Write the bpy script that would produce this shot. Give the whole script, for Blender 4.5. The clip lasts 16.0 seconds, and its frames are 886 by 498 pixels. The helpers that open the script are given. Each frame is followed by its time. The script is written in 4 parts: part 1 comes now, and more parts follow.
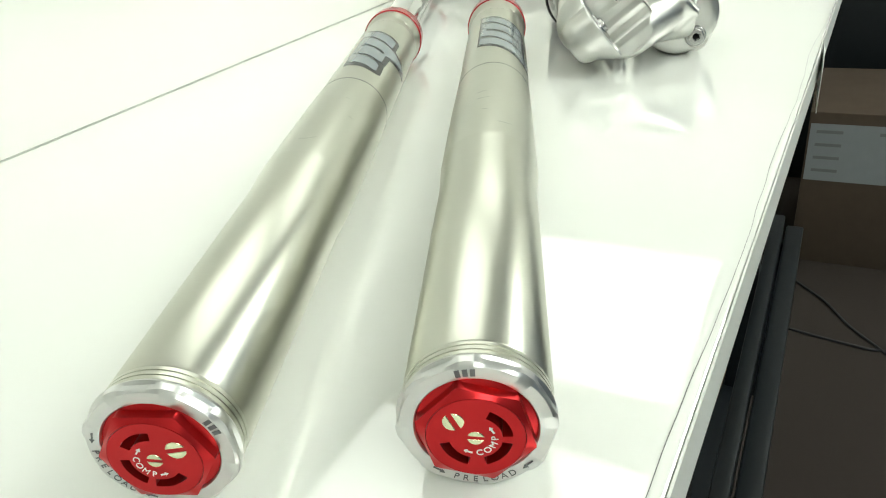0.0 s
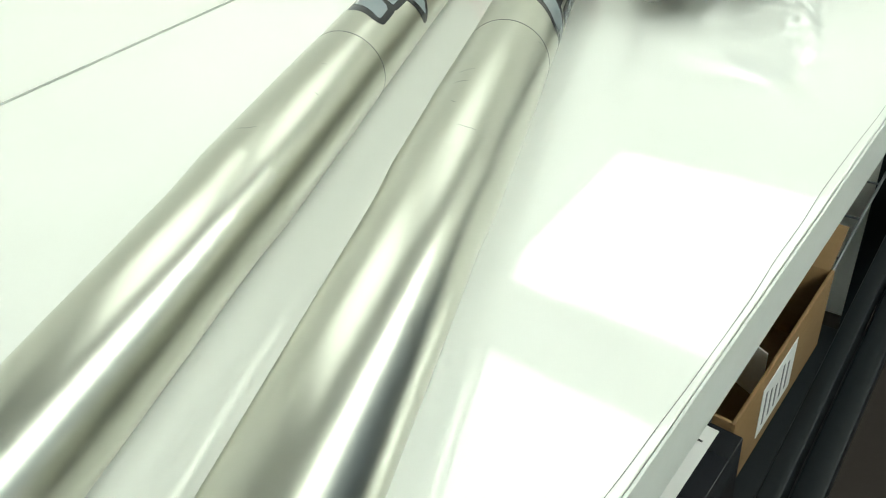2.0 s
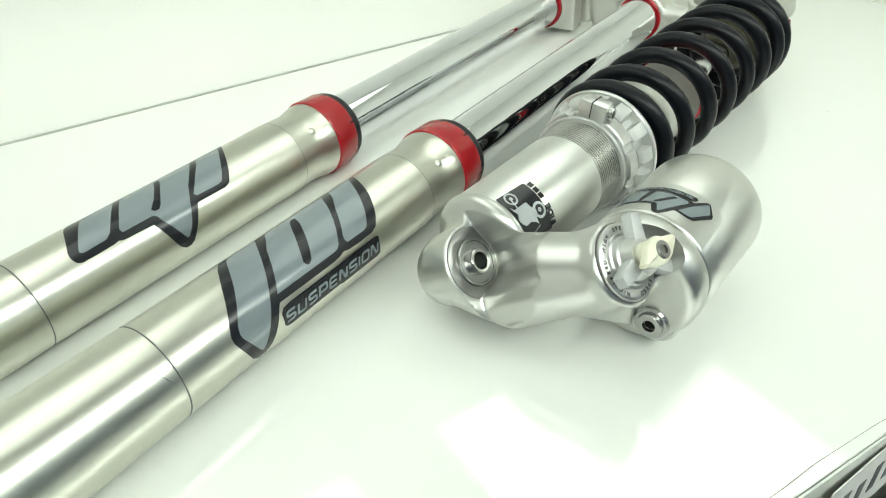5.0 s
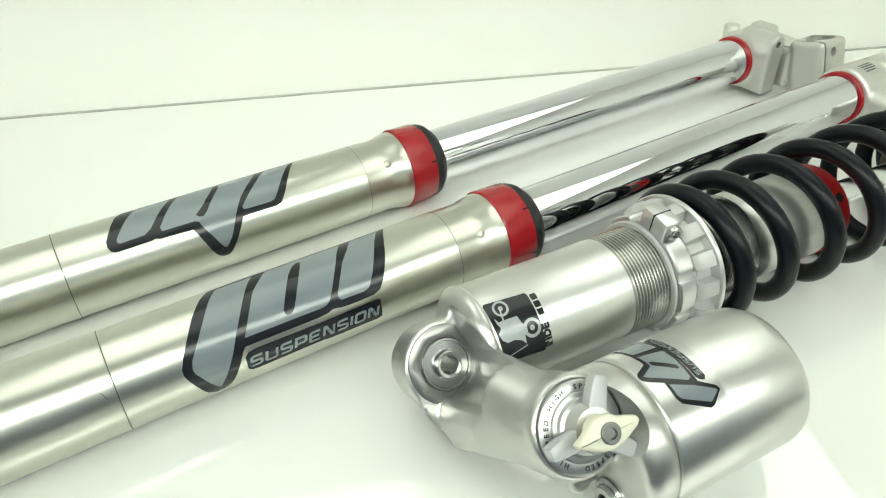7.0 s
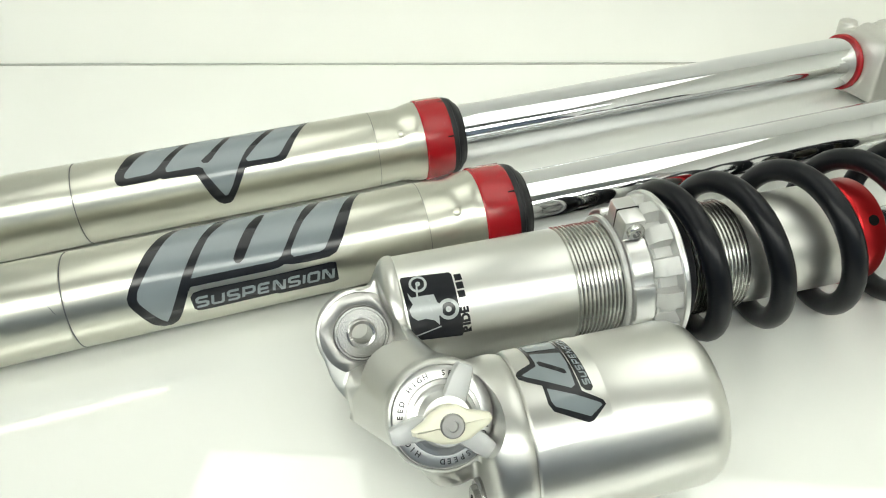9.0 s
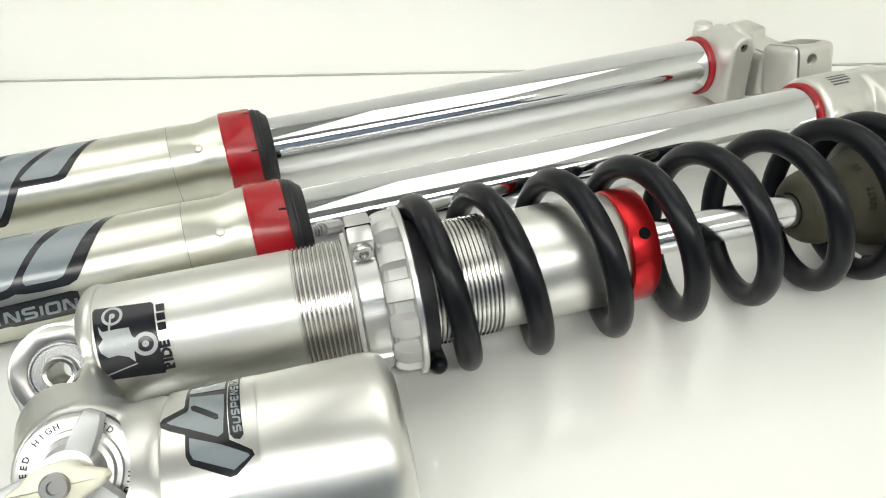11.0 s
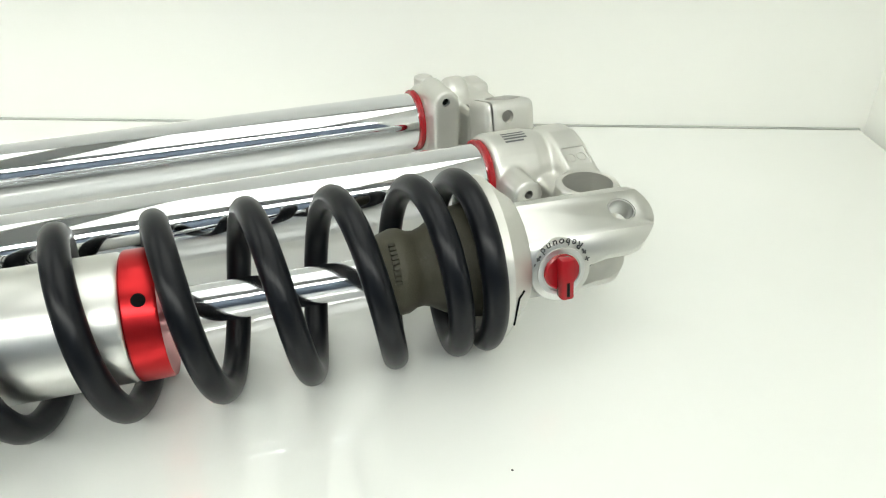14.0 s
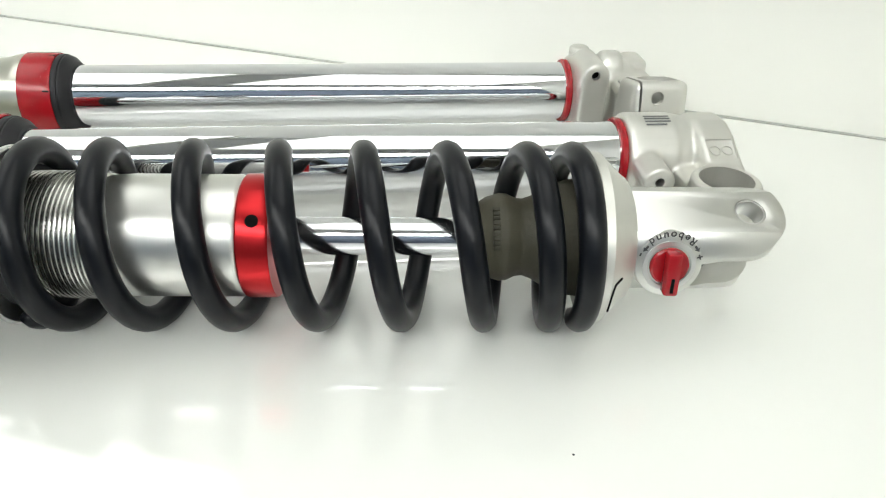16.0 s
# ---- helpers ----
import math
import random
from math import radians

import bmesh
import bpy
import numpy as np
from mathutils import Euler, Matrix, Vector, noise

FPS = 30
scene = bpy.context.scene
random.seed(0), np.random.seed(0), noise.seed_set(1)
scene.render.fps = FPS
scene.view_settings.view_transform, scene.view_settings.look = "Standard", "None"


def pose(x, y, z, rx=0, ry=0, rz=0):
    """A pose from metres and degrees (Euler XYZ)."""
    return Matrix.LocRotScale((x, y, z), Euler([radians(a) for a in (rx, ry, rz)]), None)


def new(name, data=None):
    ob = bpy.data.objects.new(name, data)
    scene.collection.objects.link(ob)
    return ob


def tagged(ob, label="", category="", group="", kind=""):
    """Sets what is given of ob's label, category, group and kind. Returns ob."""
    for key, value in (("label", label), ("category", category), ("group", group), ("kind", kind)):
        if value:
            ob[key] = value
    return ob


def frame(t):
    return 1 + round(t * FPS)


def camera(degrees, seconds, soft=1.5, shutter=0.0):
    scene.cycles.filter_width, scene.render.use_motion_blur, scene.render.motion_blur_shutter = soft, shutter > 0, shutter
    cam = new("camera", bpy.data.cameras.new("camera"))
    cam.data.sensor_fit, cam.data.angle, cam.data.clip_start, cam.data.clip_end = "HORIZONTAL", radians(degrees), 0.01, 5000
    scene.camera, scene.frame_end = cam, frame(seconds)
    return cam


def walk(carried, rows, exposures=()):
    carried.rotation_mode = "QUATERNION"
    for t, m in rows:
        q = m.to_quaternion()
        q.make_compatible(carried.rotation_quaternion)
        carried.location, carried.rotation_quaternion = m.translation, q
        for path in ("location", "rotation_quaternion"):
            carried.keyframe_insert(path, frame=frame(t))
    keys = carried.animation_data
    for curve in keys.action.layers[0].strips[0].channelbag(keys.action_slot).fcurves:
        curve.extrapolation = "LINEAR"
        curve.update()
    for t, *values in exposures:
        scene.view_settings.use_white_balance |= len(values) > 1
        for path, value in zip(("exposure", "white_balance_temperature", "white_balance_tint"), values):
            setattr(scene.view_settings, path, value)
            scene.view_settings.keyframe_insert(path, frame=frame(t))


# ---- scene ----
cam = camera(63.96, 16.0, soft=1.1)
PATH = [
    (0, 0.6312, 0.0067, 1.0926, 60.99, 6.08, 27.09),
    (0.5, 0.6484, 0.0298, 1.0936, 58.11, 6.67, 29.90),
    (1, 0.6551, 0.0561, 1.0990, 55.20, 7.54, 32.69),
    (1.5, 0.6632, 0.0896, 1.1068, 53.32, 8.47, 35.17),
    (2.5, 0.6719, 0.1986, 1.1207, 52.40, 7.83, 42.87),
    (3, 0.6754, 0.2547, 1.1278, 53.99, 6.77, 46.19),
    (3.5, 0.6825, 0.3242, 1.1343, 54.91, 5.46, 48.13),
    (4, 0.6917, 0.3907, 1.1428, 54.73, 3.90, 49.48),
    (4.5, 0.6980, 0.4442, 1.1626, 53.83, 2.66, 52.49),
    (5, 0.7044, 0.4774, 1.1750, 54.72, 2.35, 57.36),
    (5.2, 0.7013, 0.4901, 1.1867, 54.41, 2.15, 58.91),
    (7.5, 0.6942, 0.6481, 1.2034, 52.92, 1.07, 87.22),
    (8.2, 0.7026, 0.6891, 1.1947, 52.29, 1.98, 93.72),
    (10.3, 0.6639, 0.8034, 1.1625, 53.68, 2.68, 96.28),
    (10.5, 0.6618, 0.8172, 1.1594, 53.79, 2.76, 95.71),
    (11, 0.6509, 0.8483, 1.1582, 54.43, 2.85, 94.19),
    (11.5, 0.6407, 0.8788, 1.1515, 55.12, 2.62, 92.33),
    (12, 0.6302, 0.9076, 1.1476, 55.99, 2.21, 90.59),
    (12.5, 0.6149, 0.9436, 1.1473, 56.78, 1.56, 89.25),
    (13, 0.6077, 0.9762, 1.1417, 57.41, 1.18, 88.54),
    (13.5, 0.6028, 1.0112, 1.1353, 58.34, 0.55, 88.97),
    (14, 0.5980, 1.0414, 1.1289, 59.03, -0.13, 91.61),
    (14.5, 0.5952, 1.0658, 1.1239, 58.84, -0.87, 96.24),
    (15, 0.5863, 1.0804, 1.1256, 57.78, -1.35, 101.45),
    (15.5, 0.5885, 1.0820, 1.1221, 56.46, -1.41, 105.39),
    (16, 0.5951, 1.0642, 1.1274, 56.24, -1.81, 107.15),
]
walk(cam, [(t, pose(*p)) for t, *p in PATH], [(0.0, 0.16, 6600, 2), (1.5, 0.11, 6500, 0), (3.5, 0.0, 6480, -5), (5.0, 0.02, 6480, -1), (8.0, -0.05, 6680, 2), (10.5, -0.01, 6650, 11), (12.5, 0.06, 6560, 12), (14.5, 0.04, 6510, 7), (16.0, 0.05, 6450, 11)])

# ---- world and lamps ----
TOP = 0.9            # height of the bench top
world = bpy.data.worlds.new("world")
scene.world = world
world.use_nodes = True
world.node_tree.nodes["Background"].inputs[0].default_value = (0.75, 0.8, 0.75, 1)
world.node_tree.nodes["Background"].inputs[1].default_value = 0.05


# ---- materials ----
def material(name, colour, rough=0.5, metal=0.0, vary=0.08, scale=40.0, bump=0.0, bump_scale=400.0, coat=0.0, rough_vary=0.08, stretch=(1, 1, 1), spec=0.5):
    m = bpy.data.materials.new(name)
    m.use_nodes = True
    n, l = m.node_tree.nodes, m.node_tree.links
    b = n["Principled BSDF"]
    b.inputs["Roughness"].default_value = rough
    b.inputs["Metallic"].default_value = metal
    b.inputs["Coat Weight"].default_value = coat
    b.inputs["Coat Roughness"].default_value = 0.05
    b.inputs["Specular IOR Level"].default_value = spec
    co = n.new("ShaderNodeTexCoord")
    mp = n.new("ShaderNodeMapping")
    mp.inputs["Scale"].default_value = stretch
    l.new(co.outputs["Object"], mp.inputs["Vector"])
    big = n.new("ShaderNodeTexNoise")
    big.inputs["Scale"].default_value = scale
    big.inputs["Detail"].default_value = 6
    l.new(mp.outputs["Vector"], big.inputs["Vector"])
    fine = n.new("ShaderNodeTexNoise")
    fine.inputs["Scale"].default_value = bump_scale
    fine.inputs["Detail"].default_value = 4
    l.new(mp.outputs["Vector"], fine.inputs["Vector"])
    mix = n.new("ShaderNodeMix")
    mix.data_type = "RGBA"
    lo = [c * (1 - vary) for c in colour]
    hi = [min(1.0, c * (1 + vary)) for c in colour]
    mix.inputs["A"].default_value = (*lo, 1)
    mix.inputs["B"].default_value = (*hi, 1)
    l.new(big.outputs["Fac"], mix.inputs["Factor"])
    l.new(mix.outputs["Result"], b.inputs["Base Color"])
    r = n.new("ShaderNodeMapRange")
    r.inputs["To Min"].default_value = max(0.0, rough - rough_vary)
    r.inputs["To Max"].default_value = rough + rough_vary
    l.new(fine.outputs["Fac"], r.inputs["Value"])
    l.new(r.outputs["Result"], b.inputs["Roughness"])
    if bump:
        bp = n.new("ShaderNodeBump")
        bp.inputs["Strength"].default_value = bump
        bp.inputs["Distance"].default_value = 0.0005
        l.new(fine.outputs["Fac"], bp.inputs["Height"])
        l.new(bp.outputs["Normal"], b.inputs["Normal"])
    return m


def lamp_material(name, colour, strength):
    m = bpy.data.materials.new(name)
    m.use_nodes = True
    b = m.node_tree.nodes["Principled BSDF"]
    b.inputs["Base Color"].default_value = (0.8, 0.8, 0.8, 1)
    b.inputs["Emission Color"].default_value = (*colour, 1)
    b.inputs["Emission Strength"].default_value = strength
    return m


ALU = material("satin_anodised_aluminium", (0.60, 0.60, 0.53), 0.29, 1.0, 0.025, 14, 0.0, 60, stretch=(1, 0.25, 1), rough_vary=0.01)
ALU_RAW = material("turned_aluminium", (0.68, 0.68, 0.65), 0.35, 1.0, 0.02, 25, 0.0, 60, rough_vary=0.02)
SATIN = material("bead_blasted_aluminium", (0.60, 0.60, 0.575), 0.35, 1.0, 0.02, 20, 0.0, 60, rough_vary=0.015)
CAST = material("silver_cast_aluminium", (0.64, 0.635, 0.60), 0.45, 0.85, 0.05, 50, 0.08, 1400, rough_vary=0.05)
MACHINED = material("machined_aluminium", (0.68, 0.68, 0.67), 0.33, 1.0, 0.02, 30, 0.0, 60, rough_vary=0.02)
CHROME = material("hard_chrome", (0.74, 0.75, 0.77), 0.05, 1.0, 0.02, 20, 0.0, 60, rough_vary=0.01)
ROD_CHROME = material("worn_rod_chrome", (0.74, 0.75, 0.77), 0.12, 1.0, 0.02, 20, 0.0, 60, rough_vary=0.02)
FACED = material("face_milled_aluminium", (0.30, 0.295, 0.285), 0.32, 1.0, 0.06, 120, 0.0, 60, rough_vary=0.03)
STEEL = material("zinc_plated_steel", (0.46, 0.46, 0.45), 0.26, 1.0, 0.05, 90, 0.0, 60, rough_vary=0.02)
THREAD = material("cut_thread_aluminium", (0.50, 0.50, 0.48), 0.24, 1.0, 0.03, 60, 0.0, 60, rough_vary=0.02)
BRASS = material("yellow_zinc", (0.78, 0.80, 0.55), 0.22, 1.0, 0.08, 300, 0.05, 900)
BLACK_COAT = material("black_powder_coat", (0.0035, 0.0044, 0.0064), 0.32, 0.0, 0.05, 20, 0.0, 60, spec=0.24, rough_vary=0.015)
NUT_GREY = material("matt_grey_anodised", (0.50, 0.505, 0.49), 0.45, 0.3, 0.05, 60, 0.02, 900)
RUBBER = material("black_rubber", (0.014, 0.014, 0.016), 0.5, 0.0, 0.2, 80, 0.05, 900, spec=0.3)
RED_ANO = material("red_anodised_aluminium", (0.50, 0.016, 0.02), 0.28, 0.8, 0.02, 20, 0.0, 60, rough_vary=0.01)
RED = material("red_plastic", (0.30, 0.005, 0.010), 0.24, 0.0, 0.06, 50, 0.02, 700)
FOAM = material("olive_bump_foam", (0.050, 0.046, 0.028), 0.6, 0.0, 0.2, 120, 0.3, 1200)
FOAM_DARK = material("moulded_marks", (0.035, 0.033, 0.02), 0.7)
IVORY = material("ivory_plastic", (0.78, 0.76, 0.62), 0.35, 0.0, 0.05, 90)
GREY_PLASTIC = material("grey_lever_plastic", (0.48, 0.49, 0.49), 0.35, 0.1, 0.05, 90)
DECAL_GREY = material("grey_decal", (0.185, 0.215, 0.232), 0.22, 0.0, 0.04, 60, coat=0.3)
DECAL_BLACK = material("black_decal", (0.012, 0.013, 0.016), 0.2, 0.0, 0.1, 60, spec=0.4)
DECAL_CLEAR = material("grey_decal_light", (0.36, 0.385, 0.39), 0.25, 0.0, 0.05, 60)
INK = material("black_ink", (0.03, 0.03, 0.032), 0.5)
INK_GREY = material("grey_ink", (0.12, 0.125, 0.13), 0.45)
INK_WHITE = material("white_ink", (0.8, 0.78, 0.76), 0.45)
DARK_HOLE = material("dark_bore", (0.006, 0.006, 0.006), 0.9, spec=0.05)
LAMINATE = material("white_laminate", (0.79, 0.80, 0.765), 0.045, 0.0, 0.012, 12, 0.0, 30, coat=1.0, rough_vary=0.01, spec=1.0)
EDGE_BAND = material("pale_edge_band", (0.62, 0.64, 0.60), 0.4, 0.0, 0.06, 30, 0.1, 300)
WALL = material("white_wall_panel", (0.86, 0.86, 0.81), 0.5, 0.0, 0.02, 6, 0.03, 250)
CEILING = material("white_ceiling", (0.85, 0.85, 0.83), 0.8, 0.0, 0.03, 8, 0.1, 200)
FAR_WALL = material("grey_painted_wall", (0.085, 0.118, 0.16), 0.7, 0.0, 0.06, 5, 0.1, 200)
EAST_WALL = material("dark_blue_painted_wall", (0.085, 0.11, 0.15), 0.7, 0.0, 0.06, 5, 0.1, 200)
CARPET = material("brown_grey_carpet", (0.034, 0.028, 0.025), 0.95, 0.0, 0.3, 500, 0.6, 700, spec=0.1)
BLACK_STEEL = material("black_painted_steel", (0.006, 0.008, 0.010), 0.45, 0.0, 0.2, 40, 0.05, 500, spec=0.25)
CARD = material("brown_cardboard", (0.21, 0.13, 0.062), 0.8, 0.0, 0.1, 25, 0.15, 500, stretch=(1, 1, 6), spec=0.2)
PAPER = material("white_paper", (0.66, 0.66, 0.64), 0.7, 0.0, 0.04, 40)
LED = lamp_material("led_diffuser", (0.98, 1.0, 0.95), 1.8)
ROOM_LED = lamp_material("ceiling_lamp_diffuser", (0.98, 1.0, 0.95), 12.0)


# ---- mesh helpers ----
def mesh_of(bm, name, mat, angle=32.0):
    bmesh.ops.recalc_face_normals(bm, faces=bm.faces)
    me = bpy.data.meshes.new(name)
    bm.to_mesh(me)
    bm.free()
    me.materials.append(mat)
    for p in me.polygons:
        p.use_smooth = True
    me.set_sharp_from_angle(angle=radians(angle))
    return me


def part(name, bm, mat, parent, label="", m=None, angle=32.0):
    me = bm if isinstance(bm, bpy.types.Mesh) else mesh_of(bm, name, mat, angle)
    ob = new(name, me)
    ob.parent = parent
    if m is not None:
        ob.matrix_local = m
    return tagged(ob, label)


def thing(name, m, label, category, group="", kind=""):
    ob = new(name)
    ob.empty_display_size = 0.02
    ob.matrix_world = m
    return tagged(ob, label, category, group, kind)


def lathe(profile, n=72, bm=None, m=None, shape=None):
    """A turned form round the y axis; profile: (y, r) pairs. shape(angle, y, r) may alter r."""
    bm = bm or bmesh.new()
    rings = []
    for y, r in profile:
        if r < 1e-6:
            rings.append([bm.verts.new((0, y, 0))])
            continue
        ring = []
        for i in range(n):
            a = 2 * math.pi * i / n
            q = shape(a, y, r) if shape else r
            ring.append(bm.verts.new((q * math.sin(a), y, q * math.cos(a))))
        rings.append(ring)
    made = [v for ring in rings for v in ring]
    for p, q in zip(rings, rings[1:]):
        for i in range(n):
            j = (i + 1) % n
            if len(p) == 1 and len(q) == 1:
                break
            if len(p) == 1:
                bm.faces.new((p[0], q[i], q[j]))
            elif len(q) == 1:
                bm.faces.new((p[i], q[0], p[j]))
            else:
                bm.faces.new((p[i], q[i], q[j], p[j]))
    if m is not None:
        bmesh.ops.transform(bm, matrix=m, verts=made)
    return bm


def box(x0, x1, y0, y1, z0, z1, bevel=0.0, bm=None, m=None, seg=2):
    own = bmesh.new()
    bmesh.ops.create_cube(own, size=1, matrix=Matrix.LocRotScale(((x0 + x1) / 2, (y0 + y1) / 2, (z0 + z1) / 2), None, (x1 - x0, y1 - y0, z1 - z0)))
    if bevel:
        bmesh.ops.bevel(own, geom=own.edges[:], offset=bevel, segments=seg, affect="EDGES", profile=0.5)
    return add_to(bm, own, m)


def add_to(bm, own, m=None):
    if m is not None:
        bmesh.ops.transform(own, matrix=m, verts=own.verts)
    if bm is None:
        return own
    tmp = bpy.data.meshes.new("tmp")
    own.to_mesh(tmp)
    own.free()
    bm.from_mesh(tmp)
    bpy.data.meshes.remove(tmp)
    return bm


def extrude_outline(points, z0, z1, bevel=0.0, m=None, bm=None, seg=2):
    """A plate with the outline (x, y) between two heights."""
    own = bmesh.new()
    f = own.faces.new([own.verts.new((x, y, z0)) for x, y in points])
    up = bmesh.ops.extrude_face_region(own, geom=[f])
    bmesh.ops.translate(own, vec=(0, 0, z1 - z0), verts=[v for v in up["geom"] if isinstance(v, bmesh.types.BMVert)])
    if bevel:
        flat = [e for e in own.edges if abs(e.verts[0].co.z - e.verts[1].co.z) < 1e-9]
        bmesh.ops.bevel(own, geom=flat, offset=bevel, segments=seg, affect="EDGES", profile=0.5)
    return add_to(bm, own, m)


def tube(points, radius, n=14, closed_ends=True, bm=None):
    """A round bar along points."""
    bm = bm or bmesh.new()
    pts = [Vector(p) for p in points]
    rings, side = [], None
    for i, p in enumerate(pts):
        r = radius[i] if isinstance(radius, list) else radius
        d = (pts[min(i + 1, len(pts) - 1)] - pts[max(i - 1, 0)]).normalized()
        if side is None:
            side = d.orthogonal().normalized()
        side = (side - d * side.dot(d)).normalized()
        up = d.cross(side)
        rings.append([bm.verts.new(p + r * (math.cos(2 * math.pi * k / n) * side + math.sin(2 * math.pi * k / n) * up)) for k in range(n)])
    for a, b in zip(rings, rings[1:]):
        for k in range(n):
            j = (k + 1) % n
            bm.faces.new((a[k], b[k], b[j], a[j]))
    if closed_ends:
        bm.faces.new(rings[0])
        bm.faces.new(rings[-1])
    return bm


def evaluated(ob):
    dg = bpy.context.evaluated_depsgraph_get()
    dg.update()
    return bpy.data.meshes.new_from_object(ob.evaluated_get(dg))


def cast(solids, cutters, mat, name, voxel=0.0011, smooth=6, soft=(), edge=6):
    """Solids fused and rounded like a casting, hollowed softly, then bored by the cutters."""
    bm = bmesh.new()
    for s in solids:
        add_to(bm, s)
    me = bpy.data.meshes.new("tmp")
    bmesh.ops.recalc_face_normals(bm, faces=bm.faces)
    bm.to_mesh(me)
    bm.free()
    ob = new("tmp", me)
    mod = ob.modifiers.new("fuse", "REMESH")
    mod.mode, mod.voxel_size = "VOXEL", voxel
    sm = ob.modifiers.new("round", "SMOOTH")
    sm.factor, sm.iterations = 0.5, smooth
    tools = []
    soft = list(soft)
    for k, c in enumerate(soft + cutters):
        if soft and k == len(soft):
            mod = ob.modifiers.new("fuse", "REMESH")
            mod.mode, mod.voxel_size = "VOXEL", voxel
            sm = ob.modifiers.new("round", "SMOOTH")
            sm.factor, sm.iterations = 0.5, edge
        cm = bpy.data.meshes.new("cut")
        bmesh.ops.recalc_face_normals(c, faces=c.faces)
        c.to_mesh(cm)
        c.free()
        co = new("cut", cm)
        tools.append(co)
        b = ob.modifiers.new("bore", "BOOLEAN")
        b.operation, b.object, b.solver = "DIFFERENCE", co, "EXACT"
    out = evaluated(ob)
    for o in (ob, *tools):
        bpy.data.objects.remove(o)
    out.name = name
    out.materials.clear()
    out.materials.append(mat)
    for p in out.polygons:
        p.use_smooth = True
    out.set_sharp_from_angle(angle=radians(38))
    return out


def flat_shape(points, step=4.0):
    """A filled outline in the plane (along, degrees), cut into strips fine enough to be bent."""
    bm = bmesh.new()
    bm.faces.new([bm.verts.new((u, v, 0)) for u, v in points])
    a = math.floor(min(v for _, v in points) / step) * step
    while a < max(v for _, v in points):
        bmesh.ops.bisect_plane(bm, geom=bm.verts[:] + bm.edges[:] + bm.faces[:], plane_co=(0, a, 0), plane_no=(0, 1, 0), dist=1e-7)
        a += step
    bmesh.ops.triangulate(bm, faces=bm.faces)
    return bm


def wrap(bm, r, thick=0.00012):
    """Bends (s, angle in degrees) on to a cylinder of radius r round y."""
    for v in bm.verts:
        a = radians(v.co.y)
        v.co = ((r + v.co.z) * math.sin(a), v.co.x, (r + v.co.z) * math.cos(a))
    return bm


def text_mesh(words, size, align="CENTER", bold=0.0):
    """Filled letters in the plane, as a bmesh."""
    cu = bpy.data.curves.new("words", "FONT")
    cu.body, cu.size, cu.align_x, cu.align_y = words, size, align, "CENTER"
    cu.extrude = 0.00008
    cu.offset = bold
    ob = new("words", cu)
    me = evaluated(ob)
    bpy.data.objects.remove(ob)
    bm = bmesh.new()
    bm.from_mesh(me)
    bpy.data.meshes.remove(me)
    return bm


def ring_text(words, size, r, mid, step, bm=None, facing=1):
    """Letters round a circle in the plane x z seen from the front (-y); mid: angle from +x of the middle letter, letters' feet outwards if facing is -1."""
    bm = bm or bmesh.new()
    for i, ch in enumerate(words):
        a = radians(mid - facing * (i - (len(words) - 1) / 2) * step)
        own = text_mesh(ch, size)
        turn = a - math.pi / 2 if facing > 0 else a + math.pi / 2
        m = Matrix.Translation((r * math.cos(a), 0, r * math.sin(a))) @ Matrix.Rotation(math.pi / 2, 4, "X") @ Matrix.Rotation(turn, 4, "Z")
        add_to(bm, own, m)
    return bm


def axis_pose(x, y, z, slope_x, slope_z):
    """The pose of a thing whose own y axis runs along (slope_x, 1, slope_z)."""
    d = Vector((slope_x, 1, slope_z)).normalized()
    s = d.cross((0, 0, 1)).normalized()
    u = s.cross(d)
    return Matrix(((s.x, d.x, u.x, x), (s.y, d.y, u.y, y), (s.z, d.z, u.z, z), (0, 0, 0, 1)))


# ---- the room ----
def slab(name, x0, x1, y0, y1, z0, z1, mat, label, category, bevel=0.0):
    ob = new(name, mesh_of(box(x0, x1, y0, y1, z0, z1, bevel), name, mat))
    return tagged(ob, label, category, kind="structure")


slab("floor", -0.1, 2.8, -2.6, 3.6, -0.1, 0.0, CARPET, "dark brown-grey carpeted workshop floor", "floor")
slab("wall_west", -0.1, 0.0, -2.6, 3.6, 0.0, 2.6, WALL, "smooth white wall panel behind the bench", "wall")
slab("wall_alcove", 0.0, 0.612, 1.395, 1.45, TOP - 0.03, 2.6, WALL, "white return wall closing the end of the bench", "wall")
slab("wall_alcove_base", 0.0, 0.56, 1.395, 1.45, 0.0, TOP - 0.03, WALL, "white wall under the end of the bench", "wall")
slab("wall_north", 0.0, 2.8, 3.5, 3.6, 0.92, 2.6, WALL, "white painted upper half of the far wall", "wall")
slab("wall_north_base", 0.0, 2.8, 3.5, 3.6, 0.0, 0.92, FAR_WALL, "dark grey painted lower half of the far wall", "wall")
slab("wall_south", 0.0, 2.8, -2.6, -2.5, 0.0, 2.6, WALL, "plain pale wall", "wall")
slab("wall_east", 2.7, 2.8, -2.5, 3.5, 0.0, 2.6, EAST_WALL, "grey painted wall", "wall")
slab("ceiling", -0.1, 2.8, -2.6, 3.6, 2.6, 2.7, CEILING, "plain white ceiling", "ceiling")


